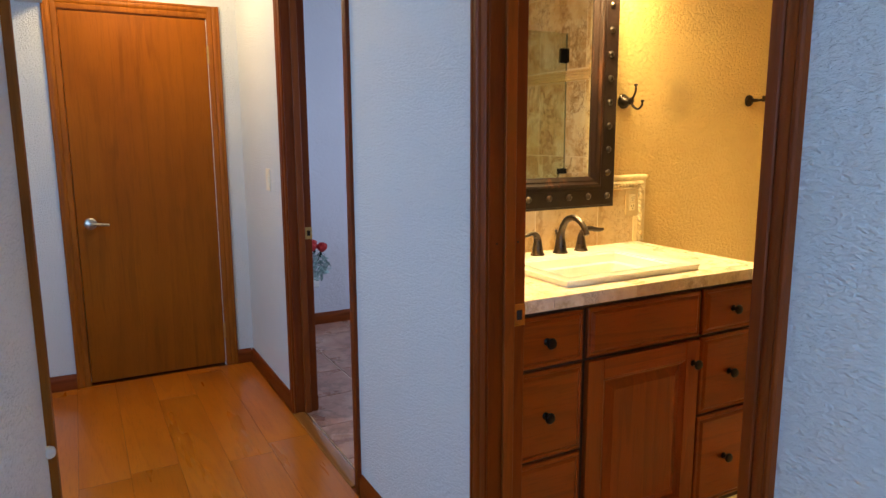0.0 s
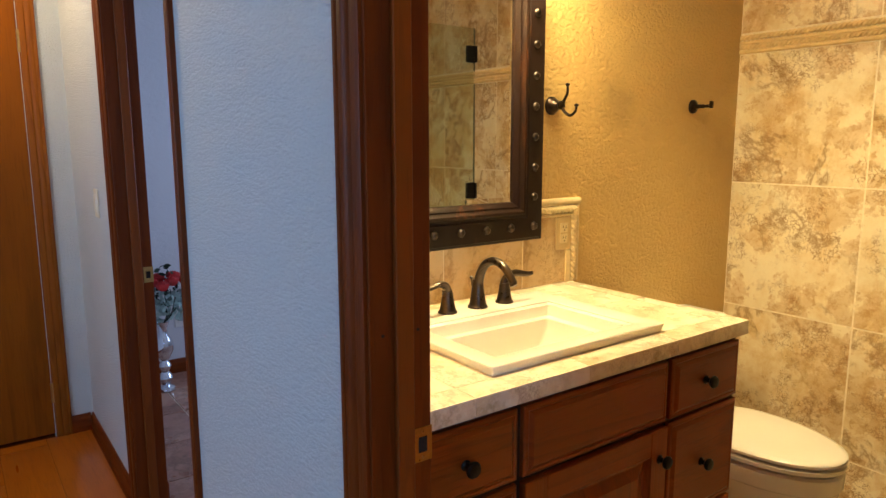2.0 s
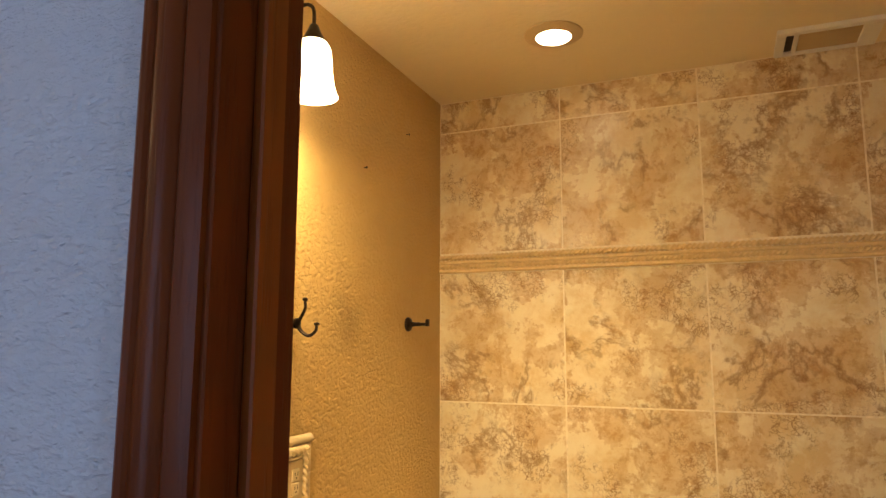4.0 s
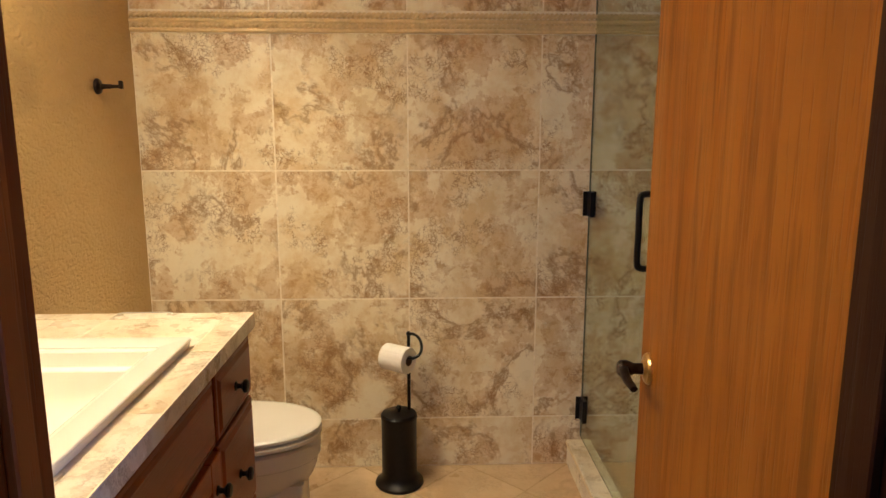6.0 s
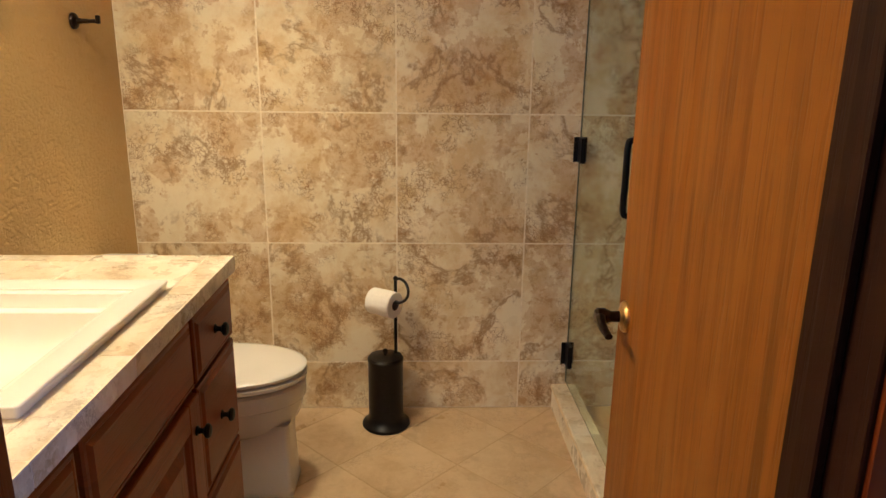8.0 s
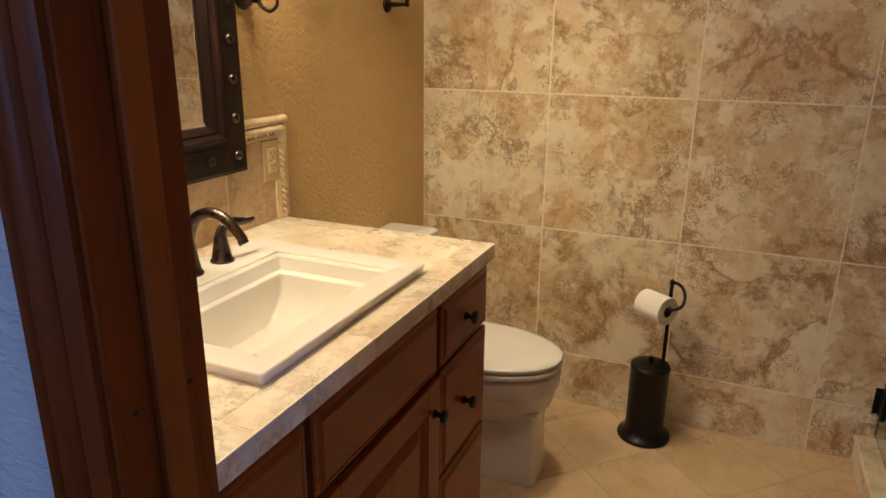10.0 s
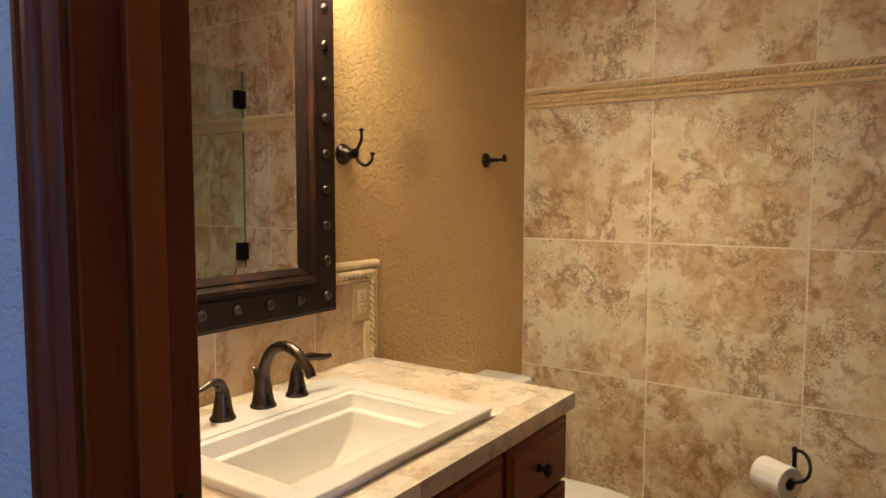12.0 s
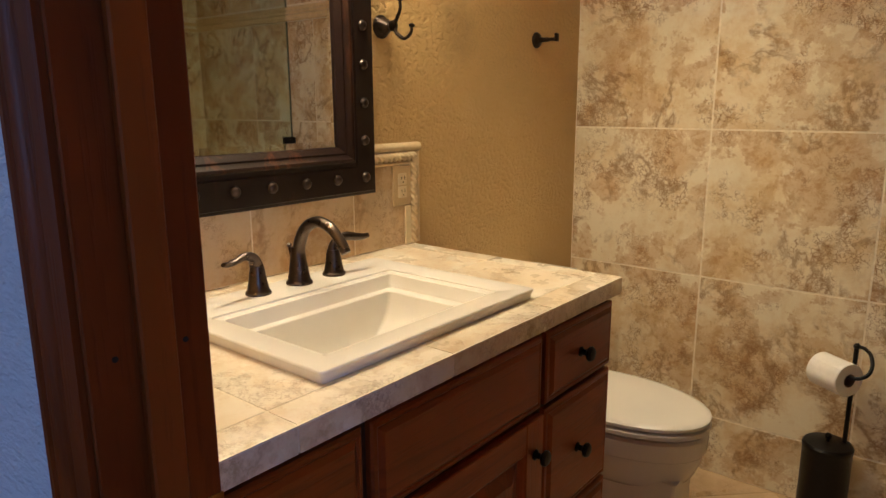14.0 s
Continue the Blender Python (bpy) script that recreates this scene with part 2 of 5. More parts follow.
liner_gold = plain("golden_ceramic_liner", (0.72, 0.545, 0.29), 0.33, vary=0.12, scale=35)
bronze = plain("oil_rubbed_bronze", (0.030, 0.020, 0.015), 0.34, 0.85, vary=0.5, scale=90)
nail_bronze = plain("polished_bronze_nailheads", (0.075, 0.06, 0.052), 0.33, 1.0, vary=0.2, scale=60)
faucet_bronze = plain("brushed_dark_bronze", (0.092, 0.071, 0.058), 0.30, 1.0, vary=0.10, scale=40)
black = plain("satin_black_metal", (0.006, 0.005, 0.005), 0.36, 0.0, vary=0.3, scale=70, spec=0.22)
brass = plain("worn_brass", (0.55, 0.36, 0.13), 0.32, 1.0, vary=0.15, scale=60)
nickel = plain("satin_nickel", (0.45, 0.42, 0.38), 0.30, 1.0, vary=0.1, scale=60)
silver = plain("mirror_silver_glass", (0.75, 0.80, 0.86), 0.10, 1.0, vary=0.05, scale=30)
china = plain("biscuit_vitreous_china", (0.85, 0.82, 0.75), 0.12, 0, 0.3, vary=0.015, scale=8)
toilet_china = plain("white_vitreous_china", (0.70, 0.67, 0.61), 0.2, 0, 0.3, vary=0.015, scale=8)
white_plastic = plain("white_plastic", (0.75, 0.73, 0.68), 0.4, vary=0.03)
ivory_plastic = plain("ivory_plastic", (0.86, 0.80, 0.64), 0.35, vary=0.03)
beige_plastic = plain("beige_plastic", (0.50, 0.37, 0.19), 0.4, vary=0.03)
socket_ivory = plain("aged_ivory_socket", (0.68, 0.56, 0.35), 0.4, vary=0.04)
plate_tan = plain("tan_plastic_plate", (0.56, 0.42, 0.23), 0.4, vary=0.05)
paper = plain("soft_white_paper", (0.82, 0.79, 0.74), 0.9, vary=0.04, scale=70)
cardboard = plain("cardboard_core", (0.16, 0.10, 0.06), 0.9, vary=0.1)
seal_dark = plain("smoky_green_seal", (0.11, 0.115, 0.075), 0.4)
dark_gap = plain("shadowed_recess", (0.012, 0.008, 0.006), 0.8)
shade_glow = glow("lit_opal_shade", (1.0, 0.80, 0.46), 11.0)
disc_glow = glow("lit_downlight_lens", (1.0, 0.82, 0.55), 12.0)
hall_glow = glow("lit_hall_globe", (1.0, 0.75, 0.45), 4.0)
red_petal = plain("red_silk_petals", (0.55, 0.03, 0.03), 0.7, vary=0.3)
pale_leaf = plain("pale_blue_green_leaves", (0.35, 0.48, 0.45), 0.7, vary=0.25)
dark_leaf = plain("dark_green_leaves", (0.02, 0.035, 0.02), 0.7, vary=0.3)


def frame_wood():
    k = Mat("distressed_black_brown_frame", 0.5)
    k.b.inputs["Specular IOR Level"].default_value = 0.25
    co = k.coords((14, 14, 2.5))
    wear = k.ramp(k.noise(co, 2.0, 6, 0.65, 0.5), (0.62, 0.0), (0.78, 1.0))
    k.color(k.mix(wear, (0.014, 0.006, 0.004), (0.045, 0.014, 0.006)))
    return k.bump(k.noise(co, 6, 4), 0.0006, 0.5).m


def worn_edge():
    k = Mat("rubbed_reddish_frame_molding", 0.5)
    k.b.inputs["Specular IOR Level"].default_value = 0.15
    co = k.coords((14, 14, 1.6))
    wear = k.ramp(k.noise(co, 2.0, 6, 0.65, 0.5), (0.56, 0.0), (0.74, 1.0))
    k.color(k.mix(wear, (0.016, 0.007, 0.004), (0.085, 0.026, 0.007)))
    return k.bump(k.noise(co, 6, 4), 0.0006, 0.5).m


frame_dark, frame_worn = frame_wood(), worn_edge()
mirror_glass = Mat("silvered_mirror", 0.012, 1.0, (0.93, 0.93, 0.90)).m


def shower_glass():
    k = Mat("green_tinted_shower_glass", 0.0, color=(0.74, 0.785, 0.68))
    k.b.inputs["Transmission Weight"].default_value = 1.0
    k.b.inputs["IOR"].default_value = 1.12
    return k.m


glass = shower_glass()

# ---- mesh helpers ----


def box(bm, x0, y0, z0, x1, y1, z1, bevel=0.0, m=None, seg=1):
    r = bmesh.ops.create_cube(bm, size=1)["verts"]
    t = Matrix.Translation(((x0 + x1) / 2, (y0 + y1) / 2, (z0 + z1) / 2)) @ Matrix.Diagonal((abs(x1 - x0), abs(y1 - y0), abs(z1 - z0), 1))
    bmesh.ops.transform(bm, matrix=t, verts=r)
    if bevel:
        es = list({e for v in r for e in v.link_edges})
        r = [v for f in bmesh.ops.bevel(bm, geom=es, offset=bevel, segments=seg, affect="EDGES", profile=0.6)["faces"] for v in f.verts] + [v for v in r if v.is_valid]
        r = list(set(r))
    if m:
        bmesh.ops.transform(bm, matrix=m, verts=r)
    return bm


def boxes(*items, bevel=0.0):
    bm = bmesh.new()
    for i in items:
        box(bm, *i, bevel=bevel)
    return bm


def rings(bm, loops, cap=True, closed=False):
    """Skins equal rings of points into one tube."""
    vs = [[bm.verts.new(p) for p in loop] for loop in loops]
    n = len(vs[0])
    pairs = list(zip(vs, vs[1:])) + ([(vs[-1], vs[0])] if closed else [])
    for a, b in pairs:
        for i in range(n):
            bm.faces.new((a[i], a[(i + 1) % n], b[(i + 1) % n], b[i]))
    if cap and not closed:
        bm.faces.new(vs[0][::-1]), bm.faces.new(vs[-1])
    return bm


def lathe(bm, profile, at=(0, 0, 0), n=24, m=None, sx=1.0, sy=1.0):
    """Turns (radius, height) pairs about z."""
    m = m or Matrix.Identity(4)
    loops = []
    for r, z in profile:
        loops.append([m @ (Vector((sx * max(r, 1e-4) * math.cos(2 * math.pi * i / n), sy * max(r, 1e-4) * math.sin(2 * math.pi * i / n), z)) + Vector(at)) for i in range(n)])
    return rings(bm, loops)


def smooth_path(pts, n=8):
    """A rounded run of points through the given ones."""
    p = [Vector(q) for q in pts]
    p = [2 * p[0] - p[1]] + p + [2 * p[-1] - p[-2]]
    out = []
    for a, b, c, d in zip(p, p[1:], p[2:], p[3:]):
        for i in range(n):
            t = i / n
            out.append(0.5 * ((2 * b) + (c - a) * t + (2 * a - 5 * b + 4 * c - d) * t * t + (3 * b - a - 3 * c + d) * t ** 3))
    return out + [p[-2]]


def tube(bm, pts, r, n=10, squash=1.0):
    """A round bar along points; r is one radius or one at each end to blend between."""
    loops, up = [], Vector((0.13, 0.21, 0.97))
    k = len(pts)
    for i, p in enumerate(pts):
        d = (Vector(pts[min(i + 1, k - 1)]) - Vector(pts[max(i - 1, 0)])).normalized()
        a = d.cross(up).normalized()
        up = a.cross(d).normalized()
        f = i / (k - 1)
        q = r if isinstance(r, (int, float)) else r[0] + (r[1] - r[0]) * f
        loops.append([Vector(p) + q * (math.cos(2 * math.pi * j / n) * a + squash * math.sin(2 * math.pi * j / n) * up) for j in range(n)])
    return rings(bm, loops)


def extrude(bm, profile, axis, a, b, flip=False):
    """A straight moulding: (u, v) pairs swept along an axis from a to b. u, v are the other two axes in order."""
    def p(u, v, w):
        return {"x": (w, u, v), "y": (u, w, v), "z": (u, v, w)}[axis]
    return rings(bm, [[p(u, v, a) for u, v in profile], [p(u, v, b) for u, v in profile]])


def finish(bm, smooth_angle=35):
    bmesh.ops.recalc_face_normals(bm, faces=bm.faces)
    for f in bm.faces:
        f.smooth = True
    for e in bm.edges:
        if len(e.link_faces) == 2:
            e.smooth = e.calc_face_angle(0) < radians(smooth_angle)
    return bm


def base_of(ob):
    v = Vector((0, 0, 0))
    while ob:
        v, ob = v + ob.location, ob.parent
    return v


def thing(name, loc, label, category, group="", kind=""):
    ob = new(name)
    ob.location = loc
    ob.empty_display_size = 0.05
    return tagged(ob, label, category, group, kind)


def part(name, bm, material, parent=None, label="", local=False, smooth_angle=35):
    """Links a bmesh, drawn in world metres (or the parent's own, if local), as one mesh under its parent."""
    finish(bm, smooth_angle)
    if parent and not local:
        bmesh.ops.translate(bm, verts=bm.verts, vec=-base_of(parent))
    me = bpy.data.meshes.new(name)
    bm.to_mesh(me)
    bm.free()
    me.materials.append(material)
    ob = new(name, me)
    ob.parent = parent
    return tagged(ob, label)


def whole(name, bm, material, label, category, group="", kind="", loc=(0, 0, 0)):
    """A thing of one mesh, with its origin at loc."""
    if loc != (0, 0, 0):
        bmesh.ops.translate(bm, verts=bm.verts, vec=-Vector(loc))
    ob = part(name, bm, material)
    ob.location = loc
    return tagged(ob, label, category, group, kind)


def structure(name, bm, material, label, category):
    return whole(name, bm, material, label, category, kind="structure")


# ---- plan ----
HX0, HX1 = 1.062, 1.170        # wall between hall and bathroom
XW, YW = 3.210, 2.370          # tiled wall, vanity wall
CEIL = 2.467
D1, D2 = (0.912, 1.650), (2.630, 3.443)   # bathroom door, bedroom door
DH = 2.035                     # head of the doors
END = 4.392                    # hall's end wall
LX = 0.100                     # hall's other wall
MID = (HX0 + HX1) / 2

# ---- walls, floors, ceilings ----
J = 0.020


def door_wall(x0, x1, y0, y1, top, doors):
    items, y = [], y0
    for a, b in doors:
        items += [(x0, y, 0, x1, a - J, top), (x0, a - J, DH + J, x1, b + J, top)]
        y = b + J
    return boxes(*items, (x0, y, 0, x1, y1, top))


structure("wall_hall_east", door_wall(HX0, MID, -2.5, END, CEIL + 0.1, [D1, D2]), hall_paint, "white textured drywall hall wall with two door openings", "wall")
structure("wall_bath_west", door_wall(MID, HX1, -0.32, YW + 0.06, CEIL + 0.1, [D1]), bath_paint, "tan textured bathroom wall around the doorway", "wall")
structure("wall_bedroom_west", door_wall(MID, HX1, YW + 0.06, 5.0, CEIL + 0.1, [D2]), bedroom_paint, "pale lavender bedroom wall around the doorway", "wall")
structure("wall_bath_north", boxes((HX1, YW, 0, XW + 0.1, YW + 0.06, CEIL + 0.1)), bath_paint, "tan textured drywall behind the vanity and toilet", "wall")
structure("wall_bedroom_south", boxes((HX1, YW + 0.06, 0, 3.7, YW + 0.12, CEIL + 0.1)), bedroom_paint, "pale lavender bedroom wall", "wall")
wall_east = structure("wall_bath_east", boxes((XW + 0.0012, -0.32, 0, XW + 0.1, YW, CEIL + 0.1)), grout, "bathroom wall of large travertine tiles with pale grout", "wall")
wall_south = structure("wall_shower_south", boxes((HX1, -0.32, 0, XW + 0.0012, -0.2012, CEIL + 0.1)), grout, "shower wall of large travertine tiles", "wall")
# the last box, unseen behind the end door, is added to block leaking light
structure("wall_hall_end", boxes((-1.3, END, 0, 0.140, END + 0.11, CEIL), (0.140, END, DH + J, 0.894, END + 0.11, CEIL), (0.894, END, 0, HX0, END + 0.11, CEIL), (-0.1, END + 0.11, 0, HX1, END + 0.16, CEIL)), hall_paint, "white textured wall at the end of the hall", "wall")
structure("wall_hall_west", boxes((-0.02, -2.5, 0, LX, -1.75, CEIL), (-0.02, -1.75, 0, LX, -0.45, 0.87), (-0.02, -1.75, 2.13, LX, -0.45, CEIL), (-0.02, -0.45, 0, LX, 1.600, CEIL), (-0.02, 1.600, DH + 0.02, LX, END, CEIL)), hall_paint, "white textured hall wall ending at a wide opening", "wall")
structure("wall_side_hall", boxes((-1.4, 1.4, 0, -1.3, 1.8, CEIL), (-1.4, 2.9, 0, -1.3, END + 0.11, CEIL), (-1.4, 1.8, 0, -1.3, 2.9, 0.9), (-1.4, 1.8, 2.1, -1.3, 2.9, CEIL), (-1.3, 1.4, 0, -0.02, 1.5, CEIL)), hall_paint, "white walls of the side passage", "wall")
structure("wall_hall_back", boxes((-0.02, -2.6, 0, HX0, -2.5, CEIL)), hall_paint, "white wall at the near end of the hall", "wall")
structure("wall_bedroom_far", boxes((HX1, 5.0, 0, 3.7, 5.1, CEIL)), bedroom_paint, "pale lavender bedroom wall with a dark baseboard", "wall")
structure("wall_bedroom_east", boxes((3.6, YW + 0.12, 0, 3.7, 3.4, CEIL), (3.6, 4.6, 0, 3.7, 5.0, CEIL), (3.6, 3.4, 0, 3.7, 4.6, 0.9), (3.6, 3.4, 2.1, 3.7, 4.6, CEIL)), bedroom_paint, "pale lavender bedroom wall with a window", "wall")
structure("ceiling_bath", boxes((HX1, -0.32, CEIL, XW + 0.003, YW, CEIL + 0.08)), ceiling_paint, "tan painted bathroom ceiling", "ceiling")
structure("ceiling_hall", boxes((-1.4, -2.6, CEIL, HX0, END, CEIL + 0.08)), hall_ceiling_paint, "white hall ceiling", "ceiling")
structure("ceiling_bedroom", boxes((HX1, YW + 0.12, CEIL, 3.7, 5.0, CEIL + 0.08)), hall_ceiling_paint, "white bedroom ceiling", "ceiling")
floor_hall = structure("floor_hall", boxes((-1.4, -2.6, -0.1, 1.085, END + 0.1, -0.0008)), trim_wood_y, "glossy orange-brown wood plank hall floor", "floor")
floor_bath = structure("floor_bath", boxes((1.085, -0.32, -0.1, XW + 0.1, YW + 0.06, -0.001)), floor_grout, "beige stone tiles laid diagonally with pale grout", "floor")
floor_bed = structure("floor_bedroom", boxes((1.085, YW + 0.06, -0.1, 3.7, 5.1, -0.004)), grout, "reddish stone-tiled bedroom floor with pale grout", "floor")

# ---- door frames, casings, baseboards ----
# casing section: (distance out from the opening, thickness)
CAS = [(0.0, 0.0), (0.0, 0.007), (0.006, 0.009), (0.022, 0.0095), (0.026, 0.0065), (0.030, 0.0105), (0.036, 0.0135), (0.046, 0.0145), (0.052, 0.0120), (0.055, 0.0150), (0.061, 0.0155), (0.065, 0.0130), (0.065, 0.0)]
REVEAL = 0.005


def casing_x(parent, x, y, way, top, side=-1, mat=None, wide=1.0):
    """An upright casing on a wall that faces x; way: +1 or -1, away from the opening."""
    bm = bmesh.new()
    extrude(bm, [(x + side * v, y + way * (REVEAL + wide * u)) for u, v in CAS], "z", 0.0, top)
    return part("casing", bm, mat or trim_wood, parent)


def head_x(parent, x, y0, y1, z, side=-1, mat=None):
    bm = bmesh.new()
    extrude(bm, [(x + side * v, z + REVEAL + u) for u, v in CAS], "y", y0, y1)
    return part("head_casing", bm, mat or trim_wood_y, parent)


def frame_x(name, a, b, label, stop_x, hinge_wood=None):
    """A door frame in the wall between hall and rooms."""
    th = thing(name, (MID, (a + b) / 2, 0), label, "door frame", kind="structure")
    x0, x1 = HX0 - 0.001, HX1 + 0.001
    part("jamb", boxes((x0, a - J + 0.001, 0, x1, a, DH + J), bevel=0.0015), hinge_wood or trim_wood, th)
    part("jamb", boxes((x0, b, 0, x1, b + J - 0.001, DH + J), bevel=0.0015), trim_wood, th)
    part("head_jamb", boxes((x0, a, DH, x1, b, DH + J - 0.001), bevel=0.0015), trim_wood_y, th)
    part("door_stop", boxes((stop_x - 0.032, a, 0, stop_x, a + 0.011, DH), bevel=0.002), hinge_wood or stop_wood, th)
    part("door_stop", boxes((stop_x - 0.032, b - 0.011, 0, stop_x, b, DH), bevel=0.002), stop_wood, th)
    part("head_stop", boxes((stop_x - 0.032, a, DH - 0.011, stop_x, b, DH), bevel=0.002), trim_wood_y, th)
    w = REVEAL + 0.065
    casing_x(th, HX0, a, -1, DH + w, wide=0.88), casing_x(th, HX0, b, 1, DH + w)
    head_x(th, HX0, a - REVEAL, b + REVEAL, DH)
    return th


def strike(parent, y, z, way):
    """A brass strike plate let into a jamb, with its dark latch hole."""
    x0, x1 = HX1 - 0.032, HX1 + 0.002
    s = part("strike_plate", boxes((x0, y, z - 0.029, x1, y + way * 0.0015, z + 0.029), bevel=0.0005), brass, parent, "brass strike plate")
    part("latch_hole", boxes((x0 + 0.008, y + way * 0.0005, z - 0.013, x1 - 0.010, y + way * 0.0022, z + 0.013)), dark_gap, s)
    for k in (-0.021, 0.021):
        bm = bmesh.new()
        lathe(bm, [(0.003, 0), (0.002, 0.001)], n=8, m=Matrix.Translation((x1 - 0.017, y + way * 0.0015, z + k)) @ Matrix.Rotation(radians(-90 * way), 4, "X"))
        part("screw", bm, brass, s)


f1 = frame_x("door_frame_bath", *D1, "dark-stained wooden door frame of the bathroom doorway", HX1 - 0.036, shaded_jamb)
strike(f1, D1[1], 0.925, -1)
for x in (1.084, 1.147):
    bm = bmesh.new()
    lathe(bm, [(0.0028, 0), (0.0028, 0.0006)], n=10, m=Matrix.Translation((x, D1[1] - 0.0001, 1.115)) @ Matrix.Rotation(radians(90), 4, "X"))
    part("nail_hole", bm, dark_gap, f1)
f2 = frame_x("door_frame_bedroom", *D2, "dark-stained wooden door frame of the bedroom doorway", HX1 - 0.036)
strike(f2, D2[1], 0.915, -1)

# frame of the door at the hall's end
f3 = thing("door_frame_end", (0.504, END, 0), "oak-stained door frame at the end of the hall", "door frame", kind="structure")
E0, E1 = 0.160, 0.896
part("jamb", boxes((E0 - J + 0.001, END - 0.001, 0, E0, END + 0.11, DH + J)), oak_trim, f3)
part("jamb", boxes((E1, END - 0.001, 0, E1 + J - 0.001, END + 0.11, DH + J)), oak_trim, f3)
part("head_jamb", boxes((E0, END - 0.001, DH, E1, END + 0.11, DH + J - 0.001)), trim_wood_x, f3)
for x, way in ((E0, -1), (E1, 1)):
    bm = bmesh.new()
    extrude(bm, [(x + way * (REVEAL + u), END - v) for u, v in CAS], "z", 0, DH + REVEAL + 0.065)
    part("casing", bm, oak_trim, f3)
bm = bmesh.new()
extrude(bm, [(END - v, DH + REVEAL + u) for u, v in CAS], "x", E0 - REVEAL, E1 + REVEAL)
part("head_casing", bm, oak_trim, f3)
# casing of the opening in the other hall wall
f4 = thing("opening_trim_hall", (LX, 1.6, 0), "oak-stained trim on the end of the hall wall", "trim", kind="structure")
part("jamb", boxes((-0.021, 1.600, 0, LX + 0.001, 1.618, DH)), oak_trim, f4)
bm = bmesh.new()
extrude(bm, [(LX + v, 1.612 - u) for u, v in CAS], "z", 0, DH + 0.07)
part("casing", bm, oak_trim, f4)

BASE = [(0, 0), (0.012, 0), (0.012, 0.060), (0.010, 0.068), (0.007, 0.074), (0.005, 0.084), (0, 0.086)]


def baseboard(axis, wall, side, a, b):
    bm = bmesh.new()
    extrude(bm, [(wall + side * u, v) for u, v in BASE], axis, a, b)
    return structure("baseboard", bm, trim_wood_y if axis == "y" else trim_wood_x, "dark-stained wooden baseboard along the wall", "baseboard")


baseboard("y", HX0, -1, -2.5, D1[0] - 0.070), baseboard("y", HX0, -1, D1[1] + 0.070, D2[0] - 0.070), baseboard("y", HX0, -1, D2[1] + 0.070, END)
baseboard("x", END, -1, -1.3, E0 - 0.070), baseboard("x", END, -1, E1 + 0.070, HX0 - 0.012)
baseboard("x", 5.0, -1, HX1, 3.6), baseboard("y", LX, 1, -2.5, 1.547)
baseboard("y", HX1, 1, D2[1] + 0.03, 5.0)


def threshold(a, b, label):
    bm = bmesh.new()
    extrude(bm, [(1.040, -0.001), (1.044, 0.005), (1.058, 0.008), (1.072, 0.009), (1.086, 0.009), (1.100, 0.007), (1.112, -0.001)], "y", a, b)
    return whole("threshold_strip", bm, glossy_strip, label, "threshold", kind="structure")


threshold(*D2, "varnished wooden reducer strip under the bedroom doorway")
threshold(*D1, "varnished wooden reducer strip under the bathroom doorway")

# ---- doors ----


def lever_set(door, x, z, y, way, rose, metal):
    """A round rose with a curved lever on a door's face; the lever points to -x."""
    r = Matrix.Translation((x, y, z)) @ Matrix.Rotation(radians(-90 * way), 4, "X")
    bm = bmesh.new()
    lathe(bm, [(0.032, 0), (0.032, 0.004), (0.028, 0.009), (0.019, 0.011), (0.016, 0.014)], m=r)
    h = part("door_handle", bm, rose, door, "lever handle on a round rose", local=True)
    bm = bmesh.new()
    lathe(bm, [(0.012, 0.010), (0.011, 0.030), (0.014, 0.036), (0.017, 0.044), (0.017, 0.056), (0.012, 0.062)], m=r)
    tube(bm, smooth_path([(x, y + way * 0.050, z), (x - 0.022, y + way * 0.055, z + 0.003), (x - 0.060, y + way * 0.056, z - 0.002), (x - 0.095, y + way * 0.052, z - 0.006)]), (0.011, 0.0075), squash=0.8)
    ob = part("lever", bm, metal, h, local=True)
    return h


leaf = thing("door_1", (HX1 + 0.004, D1[0] - 0.010, 0), "open varnished oak slab door with a dark lever handle", "door")
leaf.rotation_euler = (0, 0, radians(-4.1))
W1 = D1[1] - D1[0] - 0.006
part("leaf", boxes((0, -0.035, 0.012, W1, 0, DH - 0.004), bevel=0.0015), oak, leaf, local=True)
lever_set(leaf, W1 - 0.062, 0.925, 0.0, 1, brass, bronze)
lever_set(leaf, W1 - 0.062, 0.925, -0.035, -1, brass, bronze)
for z in (0.22, 1.02, 1.80):
    bm = bmesh.new()
    lathe(bm, [(0.006, z - 0.045), (0.006, z + 0.045)], at=(-0.004, -0.037, 0), n=10)
    part("hinge", bm, bronze, leaf, "dark butt hinge", local=True)

end_door = thing("door_2", (E0 + 0.002, END + 0.004, 0), "closed varnished oak slab door with a nickel lever", "door")
W2 = E1 - E0 - 0.004
part("leaf", boxes((0, 0, 0.016, W2, 0.036, DH - 0.003), bevel=0.0015), aged_oak, end_door, local=True)
r = Matrix.Translation((0.066, 0, 0.915)) @ Matrix.Rotation(radians(90), 4, "X")
bm = bmesh.new()
lathe(bm, [(0.032, 0), (0.032, 0.005), (0.026, 0.010), (0.014, 0.013), (0.012, 0.045), (0.019, 0.050), (0.019, 0.060), (0.010, 0.065)], m=r)
h = part("door_handle", bm, nickel, end_door, "nickel lever handle", local=True)
bm = bmesh.new()
tube(bm, smooth_path([(0.066, -0.055, 0.915), (0.095, -0.058, 0.917), (0.130, -0.056, 0.913), (0.155, -0.052, 0.910)]), (0.010, 0.007))
part("lever", bm, nickel, h, local=True)
